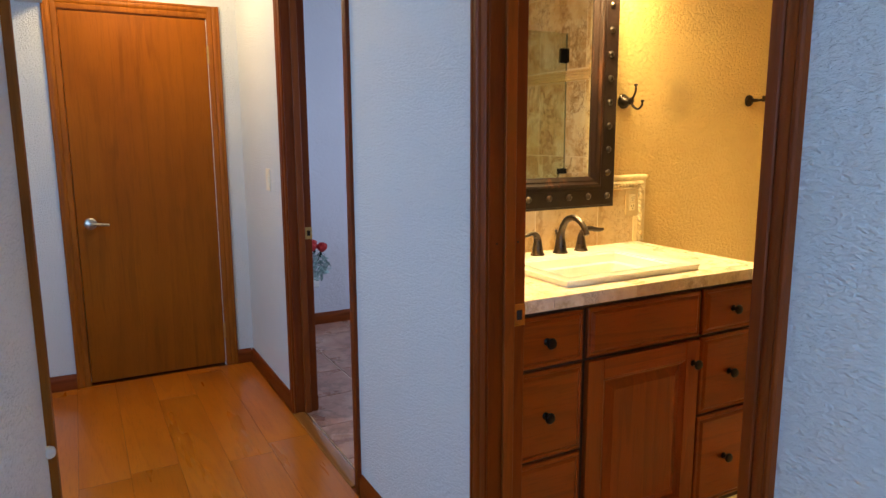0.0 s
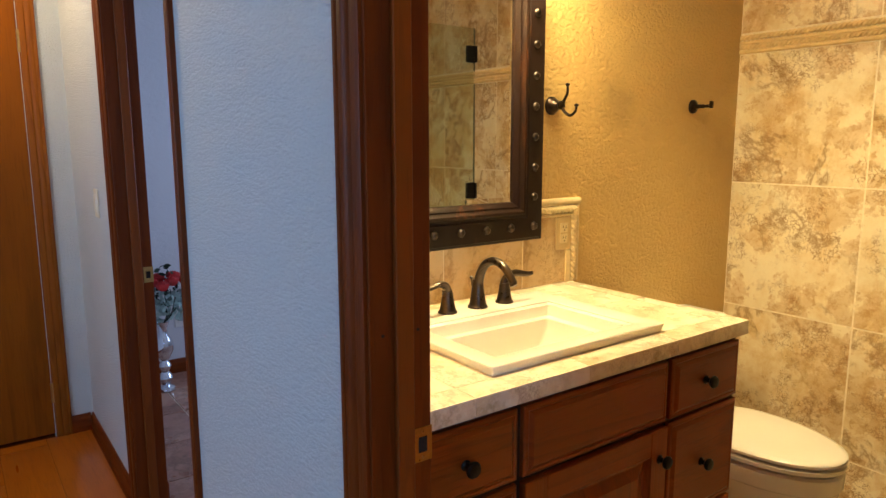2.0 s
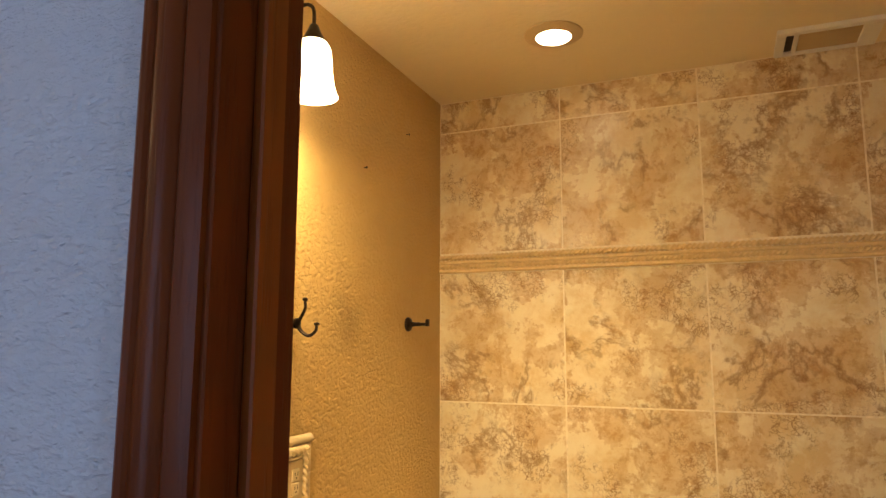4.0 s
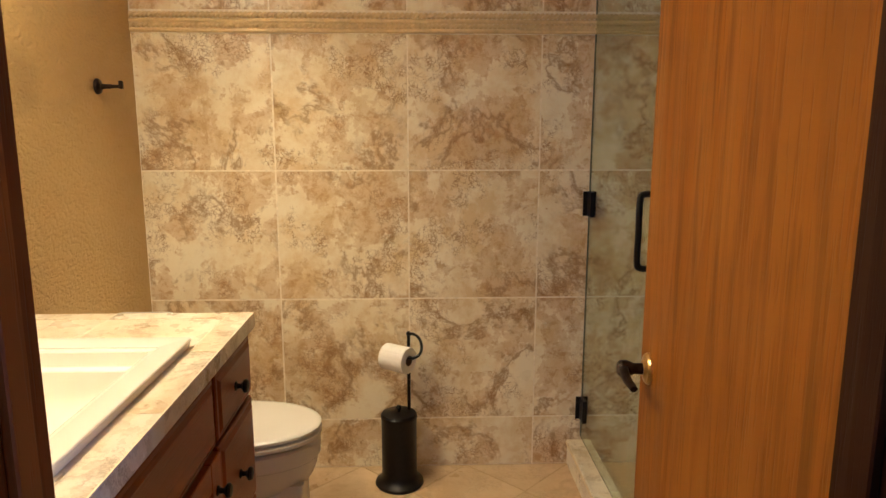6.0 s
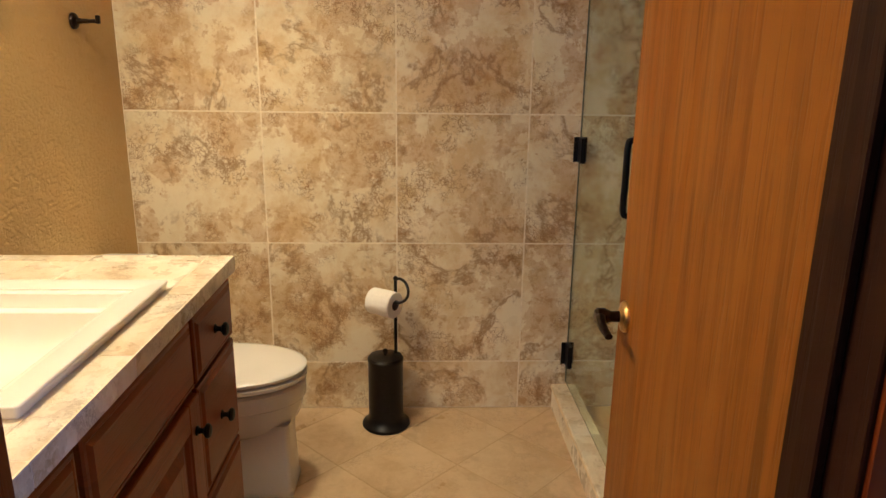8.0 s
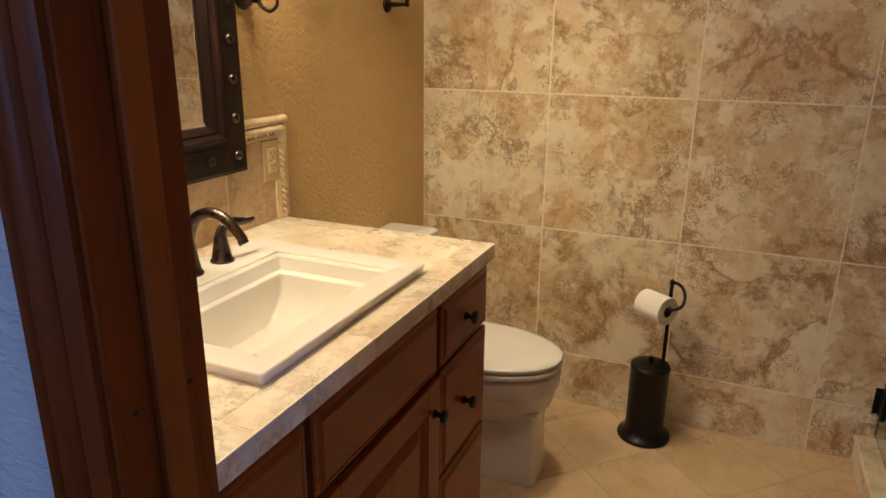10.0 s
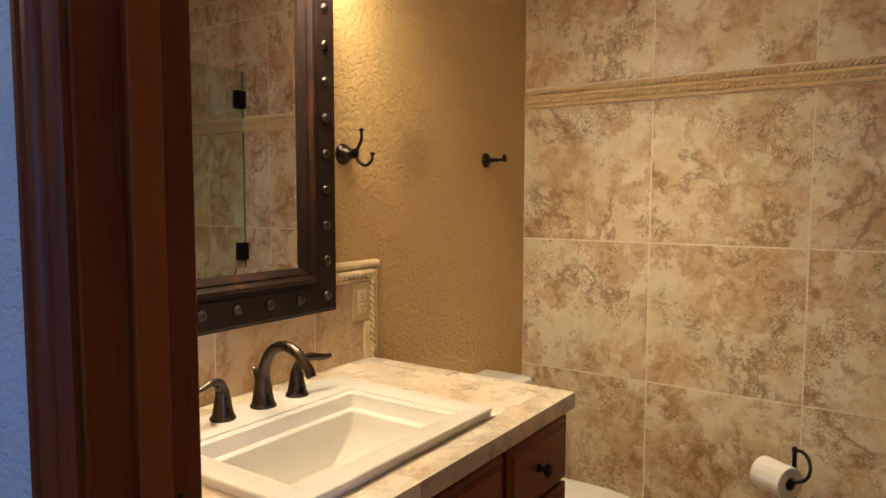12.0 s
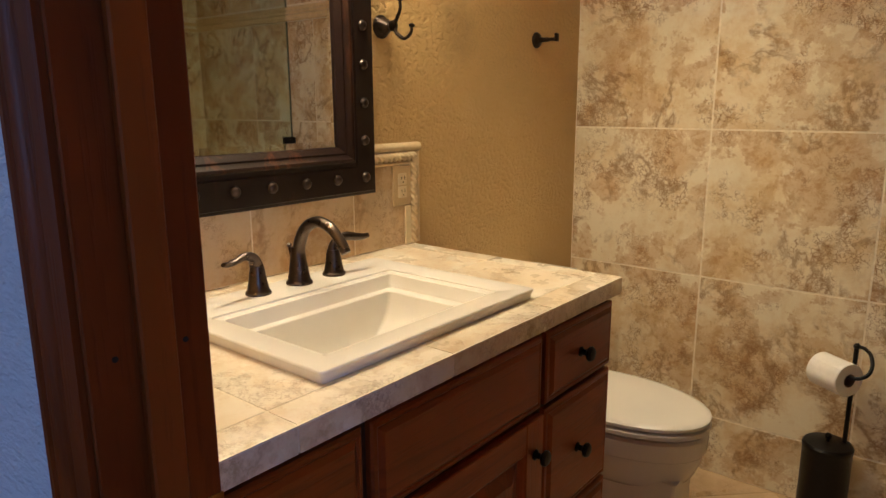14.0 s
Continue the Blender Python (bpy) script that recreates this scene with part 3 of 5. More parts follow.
for z in (0.22, 1.84):
    bm = bmesh.new()
    lathe(bm, [(0.007, z - 0.048), (0.007, z + 0.048)], at=(W2 + 0.003, -0.006, 0), n=10)
    box(bm, W2 - 0.004, -0.003, z - 0.046, W2 + 0.014, 0.001, z + 0.046)
    part("hinge", bm, brass, end_door, "brass butt hinge", local=True)

# ---- wall switch, hall lamp ----


def switch_plate(name, x, y, z, side, label):
    th = thing(name, (x, y, z), label, "light switch")
    part("plate", boxes((x, y - 0.035, z - 0.057, x + side * 0.007, y + 0.035, z + 0.057), bevel=0.002), ivory_plastic, th)
    part("rocker", boxes((x + side * 0.004, y - 0.016, z - 0.033, x + side * 0.011, y + 0.016, z + 0.033), bevel=0.001), ivory_plastic, th)
    return th


switch_plate("light_switch", HX0, 3.80, 1.16, -1, "white rocker light switch on the white hall wall")
th = thing("ceiling_lamp", (0.50, 3.90, CEIL), "lit frosted dome lamp on the hall ceiling", "ceiling lamp")
bm = bmesh.new()
lathe(bm, [(0.15, CEIL), (0.15, CEIL - 0.02), (0.14, CEIL - 0.03)], at=(0.50, 3.90, 0))
part("base", bm, nickel, th)
bm = bmesh.new()
lathe(bm, [(0.137, CEIL - 0.028), (0.13, CEIL - 0.05), (0.10, CEIL - 0.08), (0.05, CEIL - 0.095), (0.0, CEIL - 0.10)], at=(0.50, 3.90, 0))
part("dome", bm, hall_glow, th).visible_shadow = False

# ---- vanity cabinet ----
VX0, VX1, VF = HX1 + 0.004, 2.245, 1.757
van = thing("vanity_cabinet", ((VX0 + VX1) / 2, 2.06, 0), "cherry-stained wooden vanity cabinet with raised-panel fronts and dark knobs", "cabinet")
part("body", boxes((VX0, VF + 0.02, 0.09, VX0 + 0.018, YW - 0.004, 0.896), (VX1 - 0.018, VF + 0.02, 0.09, VX1, YW - 0.004, 0.896), (VX0 + 0.018, VF + 0.02, 0.09, VX1 - 0.018, YW - 0.004, 0.108), (VX0 + 0.018, YW - 0.016, 0.108, VX1 - 0.018, YW - 0.004, 0.896)), cherry, van)
part("toe_kick", boxes((VX0, VF + 0.085, 0.0, VX1 - 0.002, YW - 0.01, 0.09)), glaze_gap_dark, van)
part("face_frame", boxes((VX0, VF, 0.09, VX1, VF + 0.02, 0.896), bevel=0.001), glaze_gap_dark, van)


def knob(parent, x, z, y):
    bm = bmesh.new()
    lathe(bm, [(0.011, 0), (0.011, 0.002), (0.0065, 0.005), (0.0055, 0.012), (0.009, 0.016), (0.0155, 0.020), (0.0165, 0.024), (0.013, 0.029), (0.004, 0.031)], n=18, m=Matrix.Translation((x, y, z)) @ Matrix.Rotation(radians(90), 4, "X"))
    part("knob", bm, black, parent, "round black knob")


def slab_front(name, x0, x1, z0, z1, kx=None):
    """A drawer front with a moulded edge."""
    bm = bmesh.new()
    y = VF

    def ring(i, d):
        return [(x0 + i, y - d, z0 + i), (x1 - i, y - d, z0 + i), (x1 - i, y - d, z1 - i), (x0 + i, y - d, z1 - i)]
    rings(bm, [ring(0, -0.001), ring(0, 0.010), ring(0.004, 0.013), ring(0.010, 0.0145), ring(0.0125, 0.0125), ring(0.016, 0.0150), ring(0.022, 0.0185)])
    f = part(name, bm, cherry_x, van, smooth_angle=20)
    if kx is not None:
        knob(f, kx, (z0 + z1) / 2, y - 0.0185)
    return f


def panel_door(x0, x1, z0, z1):
    """A framed door with a raised centre panel."""
    y, s = VF, 0.062
    d = part("door", boxes((x0, y - 0.001, z0, x1, y - 0.004, z1)), cherry, van)
    for a, b, c, e, mt in ((x0, x0 + s, z0, z1, cherry), (x1 - s, x1, z0, z1, cherry), (x0 + s, x1 - s, z1 - s, z1, cherry_x), (x0 + s, x1 - s, z0, z0 + s, cherry_x)):
        part("stile" if e - c > 0.3 else "rail", boxes((a, y - 0.004, c, b, y - 0.020, e), bevel=0.002), mt, d)
    bm = bmesh.new()
    a0, a1, c0, c1 = x0 + s, x1 - s, z0 + s, z1 - s

    def ring(i, d2):
        return [(a0 + i, y - d2, c0 + i), (a1 - i, y - d2, c0 + i), (a1 - i, y - d2, c1 - i), (a0 + i, y - d2, c1 - i)]
    rings(bm, [ring(0.0005, 0.004), ring(0.0005, 0.017), ring(0.006, 0.014), ring(0.012, 0.0075), ring(0.016, 0.0065), ring(0.040, 0.0150), ring(0.043, 0.0165)])
    part("panel", bm, cherry, d, smooth_angle=15)
    knob(d, x1 - 0.030, z1 - 0.075, y - 0.020)


C0, C1, C2, C3, C4, C5 = VX0 + 0.002, 1.449, 1.466, 1.936, 1.952, VX1 - 0.002
for x0, x1 in ((C0, C1), (C4, C5)):
    kx = (x0 + x1) / 2 + (0.0 if x0 < 1.5 else -0.012)
    for z0, z1 in ((0.729, 0.880), (0.450, 0.718), (0.114, 0.440)):
        slab_front("drawer_front", x0, x1, z0, z1, kx)
slab_front("false_drawer_front", C2, C3, 0.729, 0.880)
panel_door(C2, C3, 0.114, 0.718)

# ---- countertop ----
CX0, CX1, CT, CB, CFY = HX1 + 0.002, 2.257, 0.935, 0.899, 1.730
top = thing("countertop", ((CX0 + CX1) / 2, 2.05, CB), "countertop of cream travertine tiles with edge tiles and pale grout", "countertop")
SX0, SX1, SY0, SY1 = 1.424, 1.986, 1.796, 2.250    # drop-in sink
part("grout_bed", boxes((CX0, CFY + 0.0009, CB, CX1 - 0.0009, SY0 + 0.02, CT - 0.0009), (CX0, SY0 + 0.02, CB, SX0 + 0.02, YW - 0.002, CT - 0.0009), (SX1 - 0.02, SY0 + 0.02, CB, CX1 - 0.0009, YW - 0.002, CT - 0.0009), (SX0 + 0.02, SY1 - 0.02, CB, SX1 - 0.02, YW - 0.002, CT - 0.0009)), grout, top)
G = 0.0015


def edge_tile(x0, x1, y0, y1, end):
    """An L-shaped edge tile with a rounded nose."""
    bm = bmesh.new()
    if end == "front":
        prof = [(CFY, CB - 0.002), (CFY, CT - 0.006), (CFY + 0.0015, CT - 0.002), (CFY + 0.006, CT), (y1 - G, CT), (y1 - G, CT - 0.008), (CFY + 0.010, CT - 0.008), (CFY + 0.010, CB - 0.002)]
        extrude(bm, prof, "x", x0 + G, x1 - G)
    else:
        prof = [(CX1, CB - 0.002), (CX1, CT - 0.006), (CX1 - 0.0015, CT - 0.002), (CX1 - 0.006, CT), (x0 + G, CT), (x0 + G, CT - 0.008), (CX1 - 0.010, CT - 0.008), (CX1 - 0.010, CB - 0.002)]
        extrude(bm, prof, "y", y0 + G, y1 - G)
    part("edge_tile", bm, counter_stone, top)


for a, b in ((CX0, 1.328), (1.328, 1.638), (1.638, 1.948), (1.948, CX1)):
    edge_tile(a, b, CFY, 1.792, "front")
for a, b in ((1.792, 2.07), (2.07, YW - 0.003)):
    edge_tile(2.200, CX1, a, b, "end")
for x0, x1, y0, y1 in ((CX0, 1.328, 1.792, 2.07), (CX0, 1.328, 2.07, YW - 0.003), (1.328, 1.452, 1.792, 2.07), (1.328, 1.452, 2.07, YW - 0.003), (1.948 + 0.03, 2.200, 1.792, 2.07), (1.948 + 0.03, 2.200, 2.07, YW - 0.003), (1.452, 1.638, 2.24, YW - 0.003), (1.638, 1.978, 2.24, YW - 0.003)):
    part("tile", boxes((x0 + G, y0 + G, CT - 0.008, x1 - G, y1 - G, CT), bevel=0.0012), counter_stone, top)

# ---- sink ----
sink = thing("sink", ((SX0 + SX1) / 2, 2.02, CT), "rectangular biscuit-white drop-in sink with a stepped rim", "sink")
BX0, BX1, BY0, BY1 = 1.483, 1.907, 1.856, 2.123   # bowl opening


def rr(x0, x1, y0, y1, z, r, n=5):
    """A rounded rectangle of points at height z."""
    out = []
    for cx, cy, a in ((x1 - r, y1 - r, 0), (x0 + r, y1 - r, 90), (x0 + r, y0 + r, 180), (x1 - r, y0 + r, 270)):
        for i in range(n):
            t = radians(a + 90 * i / (n - 1))
            out.append((cx + r * math.cos(t), cy + r * math.sin(t), z))
    return out


def inset(i, z, r):
    return rr(SX0 + i, SX1 - i, SY0 + i, SY1 - i, z, max(r, 0.002))


def bowl(i, z, r, ends=None):
    """A level of the bowl; its short ends may slope in further than its long sides."""
    e = i if ends is None else ends
    return rr(BX0 + e, BX1 - e, BY0 + i, BY1 - i, z, r)


RZ = CT + 0.021
bm = bmesh.new()
rings(bm, [inset(0.005, CT, 0.006), inset(0.0045, CT + 0.003, 0.006), inset(0.0025, CT + 0.011, 0.007), inset(0.0, RZ - 0.0035, 0.008), inset(0.0006, RZ - 0.0012, 0.008), inset(0.0025, RZ, 0.008),
           bowl(-0.016, RZ, 0.006), bowl(-0.0145, RZ - 0.0005, 0.006), bowl(-0.0135, RZ - 0.0035, 0.006), bowl(-0.012, RZ - 0.0045, 0.006), bowl(-0.002, RZ - 0.005, 0.006), bowl(0.0005, RZ - 0.0065, 0.006), bowl(0.006, RZ - 0.031, 0.007), bowl(0.0075, RZ - 0.034, 0.008), bowl(0.017, RZ - 0.037, 0.009, 0.021), bowl(0.0185, RZ - 0.039, 0.009, 0.023),
           bowl(0.021, RZ - 0.060, 0.008, 0.027), bowl(0.022, RZ - 0.080, 0.008, 0.034), bowl(0.024, RZ - 0.100, 0.009, 0.047), bowl(0.028, RZ - 0.118, 0.010, 0.068), bowl(0.036, RZ - 0.132, 0.010, 0.098), bowl(0.056, RZ - 0.142, 0.010, 0.135), bowl(0.100, RZ - 0.149, 0.010, 0.175)], cap=False)
bm.faces.new(bm.verts[-20:])
part("basin", bm, china, sink, smooth_angle=24)
bm = bmesh.new()
lathe(bm, [(0.030, RZ - 0.1485), (0.030, RZ - 0.145), (0.022, RZ - 0.1435), (0.021, RZ - 0.146), (0.0, RZ - 0.145)], at=((BX0 + BX1) / 2, (BY0 + BY1) / 2, 0))
part("drain", bm, faucet_bronze, sink, "dark bronze drain")

# ---- faucet ----
FY, FX = 2.200, 1.712
fau = thing("faucet", (FX, FY, RZ), "dark bronze widespread faucet with a high arched spout", "faucet")
bm = bmesh.new()
lathe(bm, [(0.0275, RZ), (0.0275, RZ + 0.004), (0.0250, RZ + 0.007), (0.0235, RZ + 0.009), (0.0200, RZ + 0.030), (0.0165, RZ + 0.055), (0.0138, RZ + 0.078)], at=(FX + 0.004, FY, 0))
tube(bm, smooth_path([(FX + 0.004, FY, RZ + 0.050), (FX + 0.004, FY - 0.008, RZ + 0.088), (FX + 0.004, FY - 0.030, RZ + 0.121), (FX + 0.004, FY - 0.066, RZ + 0.136), (FX + 0.004, FY - 0.102, RZ + 0.128), (FX + 0.004, FY - 0.129, RZ + 0.106), (FX + 0.004, FY - 0.143, RZ + 0.090)]), (0.0132, 0.0098), n=14)
spout = part("spout", bm, faucet_bronze, fau)
bm = bmesh.new()
lathe(bm, [(0.0095, 0.0), (0.0105, 0.004), (0.0095, 0.010)], n=14, m=Matrix.Translation((FX + 0.004, FY - 0.1445, RZ + 0.083)) @ Matrix.Rotation(radians(-32), 4, "X"))
part("aerator", bm, faucet_bronze, spout)
bm = bmesh.new()
tube(bm, [(FX, FY + 0.018, RZ + 0.055), (FX, FY + 0.022, RZ + 0.075)], 0.0028, n=8)
lathe(bm, [(0.002, 0), (0.0055, 0.003), (0.0055, 0.007), (0.002, 0.010)], n=10, m=Matrix.Translation((FX, FY + 0.022, RZ + 0.074)))
part("lift_rod", bm, faucet_bronze, fau)
for hx, out in ((FX - 0.098, -1), (FX + 0.100, 1)):
    bm = bmesh.new()
    lathe(bm, [(0.0255, RZ), (0.0255, RZ + 0.004), (0.0232, RZ + 0.007), (0.0215, RZ + 0.009), (0.0178, RZ + 0.028), (0.0150, RZ + 0.046), (0.0135, RZ + 0.056)], at=(hx, FY, 0), n=20)
    hb = part("handle", bm, faucet_bronze, fau)
    bm = bmesh.new()
    tube(bm, smooth_path([(hx, FY, RZ + 0.042), (hx + 0.002 * out, FY, RZ + 0.060), (hx + 0.012 * out, FY - 0.003, RZ + 0.075), (hx + 0.032 * out, FY - 0.008, RZ + 0.081), (hx + 0.056 * out, FY - 0.014, RZ + 0.077), (hx + 0.074 * out, FY - 0.018, RZ + 0.075), (hx + 0.087 * out, FY - 0.021, RZ + 0.077)]), (0.0148, 0.0055), n=12, squash=0.75)
    part("lever", bm, faucet_bronze, hb)

# ---- backsplash ----
spl = thing("backsplash", (1.72, YW, CT), "backsplash of travertine tiles framed by a cream rope moulding", "backsplash")
part("grout_bed", boxes((HX1 + 0.002, YW - 0.0083, CT + 0.001, 2.246, YW - 0.001, 1.166)), grout, spl)
xs = [HX1 + 0.002, 1.41, 1.72, 2.03, 2.246]
for a, b in zip(xs, xs[1:]):
    part("tile", boxes((a + G, YW - 0.009, CT + 0.002, b - G, YW - 0.003, 1.165), bevel=0.001), splash_stone, spl)


def rope(axis, fixed, wall, a, b, r, pitch=0.030, flip=1, facing=(0, -1, 0)):
    """A half-round liner twisted like rope. fixed: its centre across; wall: the wall's coordinate."""
    bm = bmesh.new()
    steps = max(4, int((b - a) / 0.0025))
    n, loops = 18, []
    for k in range(steps + 1):
        w = a + (b - a) * k / steps
        loop = []
        for j in range(n):
            t = math.pi * 2 * j / n
            q = r * (0.90 + 0.30 * math.cos(3 * (t + flip * 2 * math.pi * (w / (3 * pitch)))))
            u, v = q * math.cos(t), q * math.sin(t)
            if axis == "z":
                loop.append((fixed + u, wall + v, w))
            elif axis == "x":
                loop.append((w, wall + v, fixed + u))
            else:
                loop.append((wall + v, w, fixed + u))
        loops.append(loop)
    return rings(bm, loops)


def bead(axis, c, wall, a, b, r, side):
    bm = bmesh.new()
    pr = [(math.cos(math.pi * i / 8), math.sin(math.pi * i / 8)) for i in range(9)]
    if axis == "x":
        extrude(bm, [(wall + side * r * v * 1.1, c + r * u) for u, v in pr], "x", a, b)
    elif axis == "z":
        extrude(bm, [(c + r * u, wall + side * r * v * 1.1) for u, v in pr], "z", a, b)
    else:
        extrude(bm, [(wall + side * r * v * 1.1, c + r * u) for u, v in pr], "y", a, b)
    return bm


part("rope_moulding", rope("x", 1.1795, YW - 0.009, HX1 + 0.002, 2.262, 0.0118, 0.018), liner, spl, "cream rope-twist ceramic liner", smooth_angle=60)
part("rope_moulding", rope("z", 2.2555, YW - 0.009, CT + 0.001, 1.180, 0.0112, 0.018), liner, spl, "cream rope-twist ceramic liner", smooth_angle=60)
part("edge_bead", bead("x", 1.2050, YW - 0.001, HX1 + 0.002, 2.288, 0.0125, -1), liner, spl)
part("edge_bead", bead("z", 2.2785, YW - 0.001, CT + 0.001, 1.193, 0.0095, -1), liner, spl)
part("inner_liner", bead("x", 1.1625, YW - 0.008, HX1 + 0.002, 2.244, 0.0050, -1), liner, spl)
part("inner_liner", boxes((2.2195, YW - 0.0145, CT + 0.001, 2.2435, YW - 0.008, 1.045), bevel=0.002), liner, spl)

out = thing("outlet", (2.209, YW - 0.009, 1.103), "beige duplex power outlet set in the backsplash", "outlet")
part("plate", boxes((2.172, YW - 0.014, 1.047, 2.243, YW - 0.009, 1.157), bevel=0.002), plate_tan, out)
for z in (1.085, 1.120):
    s = part("socket", boxes((2.190, YW - 0.0165, z - 0.016, 2.224, YW - 0.0135, z + 0.016), bevel=0.002), socket_ivory, out, "ivory socket face")
    for dx, hh in ((-0.006, 0.004), (0.006, 0.005)):
        part("slot", boxes((2.209 + dx - 0.001, YW - 0.0169, z - hh + 0.003, 2.209 + dx + 0.001, YW - 0.016, z + hh + 0.003)), dark_gap, s)
    part("slot", boxes((2.207, YW - 0.0169, z - 0.010, 2.211, YW - 0.016, z - 0.006)), dark_gap, s)

# ---- mirror ----
MX0, MX1, MZ0, MZ1 = 1.337, 2.095, 1.095, 2.190
mir = thing("mirror", ((MX0 + MX1) / 2, YW - 0.02, MZ0), "wall mirror in a distressed dark wooden frame with round nailheads", "mirror")
FB, FI = 0.084, 0.122


def mitre(bm, x0, x1, z0, z1, prof):
    """A frame skinned from a section: (inset, proud) pairs."""
    loops = [[(x0 + i, YW - d, z0 + i), (x1 - i, YW - d, z0 + i), (x1 - i, YW - d, z1 - i), (x0 + i, YW - d, z1 - i)] for i, d in prof]
    return rings(bm, loops, closed=True)


bm = bmesh.new()
mitre(bm, MX0, MX1, MZ0, MZ1, [(0, 0.010), (0, 0.022), (0.003, 0.026), (0.008, 0.028), (0.010, 0.032), (FB - 0.014, 0.034), (FB - 0.010, 0.032), (FB, 0.032), (FB, 0.010)])
part("frame", bm, frame_dark, mir, smooth_angle=25)
bm = bmesh.new()
mitre(bm, MX0 + FB, MX1 - FB, MZ0 + FB, MZ1 - FB, [(0, 0.012), (0, 0.040), (0.004, 0.043), (0.010, 0.041), (0.014, 0.035), (0.020, 0.031), (0.024, 0.032), (0.029, 0.028), (0.033, 0.024), (FI - FB, 0.020), (FI - FB, 0.012)])
part("inner_moulding", bm, frame_worn, mir, "rubbed reddish inner moulding", smooth_angle=25)
# shaped crest: the top rises in a curve between the corners
bm = bmesh.new()
prof, cx = [], (MX0 + MX1) / 2
for i in range(41):
    x = MX0 + 0.05 + (MX1 - MX0 - 0.10) * i / 40
    e = min(1.0, (0.379 - 0.05 - abs(x - cx)) / 0.07)
    prof.append((x, MZ1 - 0.001 + 0.045 * (3 * e * e - 2 * e ** 3)))
loops = [[(x, YW - d, z) for x, z in prof] + [(MX1 - 0.05, YW - d, MZ1 - 0.002), (MX0 + 0.05, YW - d, MZ1 - 0.002)] for d in (0.010, 0.030)]
rings(bm, loops)
part("crest", bm, frame_dark, mir)
bm = bmesh.new()
gi = FI - 0.004
loops = [[(MX0 + gi + i, YW - d, MZ0 + gi + i), (MX1 - gi - i, YW - d, MZ0 + gi + i), (MX1 - gi - i, YW - d, MZ1 - gi - i), (MX0 + gi + i, YW - d, MZ1 - gi - i)] for i, d in ((0, 0.012), (0, 0.0145), (0.020, 0.0165))]
rings(bm, loops)
part("glass", bm, mirror_glass, mir, "bevelled mirror glass", smooth_angle=0.1)
bm = bmesh.new()
lathe(bm, [(0.0130, 0), (0.0127, 0.002), (0.0104, 0.006), (0.0063, 0.009), (0.001, 0.010)], n=14)
finish(bm)
nail_mesh = bpy.data.meshes.new("nailhead")
bm.to_mesh(nail_mesh), bm.free()
nail_mesh.materials.append(nail_bronze)
spots = []
for i in range(8):
    spots += [(2.051 - (2.051 - 1.381) * i / 7, 1.140), (2.051 - (2.051 - 1.381) * i / 7, 2.146)]
for i in range(1, 11):
    spots += [(2.051, 1.140 + (2.146 - 1.140) * i / 11), (1.381, 1.140 + (2.146 - 1.140) * i / 11)]
for x, z in spots:
    ob = new("nailhead", nail_mesh)
    ob.parent = mir
    ob.matrix_basis = Matrix.Translation(Vector((x, YW - 0.0335, z)) - mir.location) @ Matrix.Rotation(radians(90), 4, "X")

# ---- sconce ----
sc = thing("vanity_light", (1.716, YW, 2.17), "dark bronze vanity light with four lit white glass shades", "wall lamp")
bm = bmesh.new()
lathe(bm, [(0.060, 0), (0.060, 0.006), (0.050, 0.014), (0.028, 0.020)], n=28, m=Matrix.Translation((1.716, YW - 0.001, 2.285)) @ Matrix.Rotation(radians(90), 4, "X"), sx=1.7)
part("backplate", bm, bronze, sc)
bm = bmesh.new()
tube(bm, [(1.716, YW - 0.015, 2.285), (1.716, YW - 0.075, 2.240)], 0.009)
tube(bm, smooth_path([(1.37, YW - 0.075, 2.255), (1.50, YW - 0.075, 2.225), (1.716, YW - 0.075, 2.235), (1.93, YW - 0.075, 2.225), (2.06, YW - 0.075, 2.255)], 10), 0.0055)
part("bar", bm, bronze, sc)
SY = YW - 0.16
for sx in SHADES:
    way = 1 if sx > 1.716 else -1
    bm = bmesh.new()
    tube(bm, smooth_path([(sx - 0.085 * way, YW - 0.075, 2.228), (sx - 0.050 * way, YW - 0.085, 2.232), (sx - 0.030 * way, YW - 0.110, 2.270), (sx - 0.015 * way, YW - 0.140, 2.300), (sx - 0.002 * way, SY + 0.002, 2.292), (sx, SY, 2.240)]), 0.0048)
    arm = part("arm", bm, bronze, sc)
    bm = bmesh.new()
    lathe(bm, [(0.007, 2.252), (0.011, 2.248), (0.018, 2.230), (0.027, 2.214), (0.032, 2.202), (0.032, 2.196)], at=(sx, SY, 0), n=20)
    part("cap", bm, bronze, arm)
    bm = bmesh.new()
    prof = [(0.030, 2.198), (0.038, 2.192), (0.046, 2.176), (0.050, 2.150), (0.052, 2.118), (0.056, 2.090), (0.063, 2.066), (0.068, 2.055)]
    loops = [[(sx + q * math.cos(2 * math.pi * i / 28), SY + q * math.sin(2 * math.pi * i / 28), z) for i in range(28)] for q, z in [(q * 0.94, z + 0.008) for q, z in prof] + [(q * 0.94 - 0.004, z + 0.009) for q, z in prof[::-1]]]
    rings(bm, loops, cap=False)
    shade = part("shade", bm, shade_glow, sc, "lit white bell-shaped glass shade")
    bm = bmesh.new()
    tube(bm, smooth_path([(sx - 0.080 * way, YW - 0.078, 2.230), (sx - 0.060 * way, YW - 0.082, 2.250), (sx - 0.066 * way, YW - 0.084, 2.274), (sx - 0.085 * way, YW - 0.082, 2.280)]), (0.004, 0.003))
    part("scroll", bm, bronze, arm)

# ---- hooks and nails on the tan wall ----


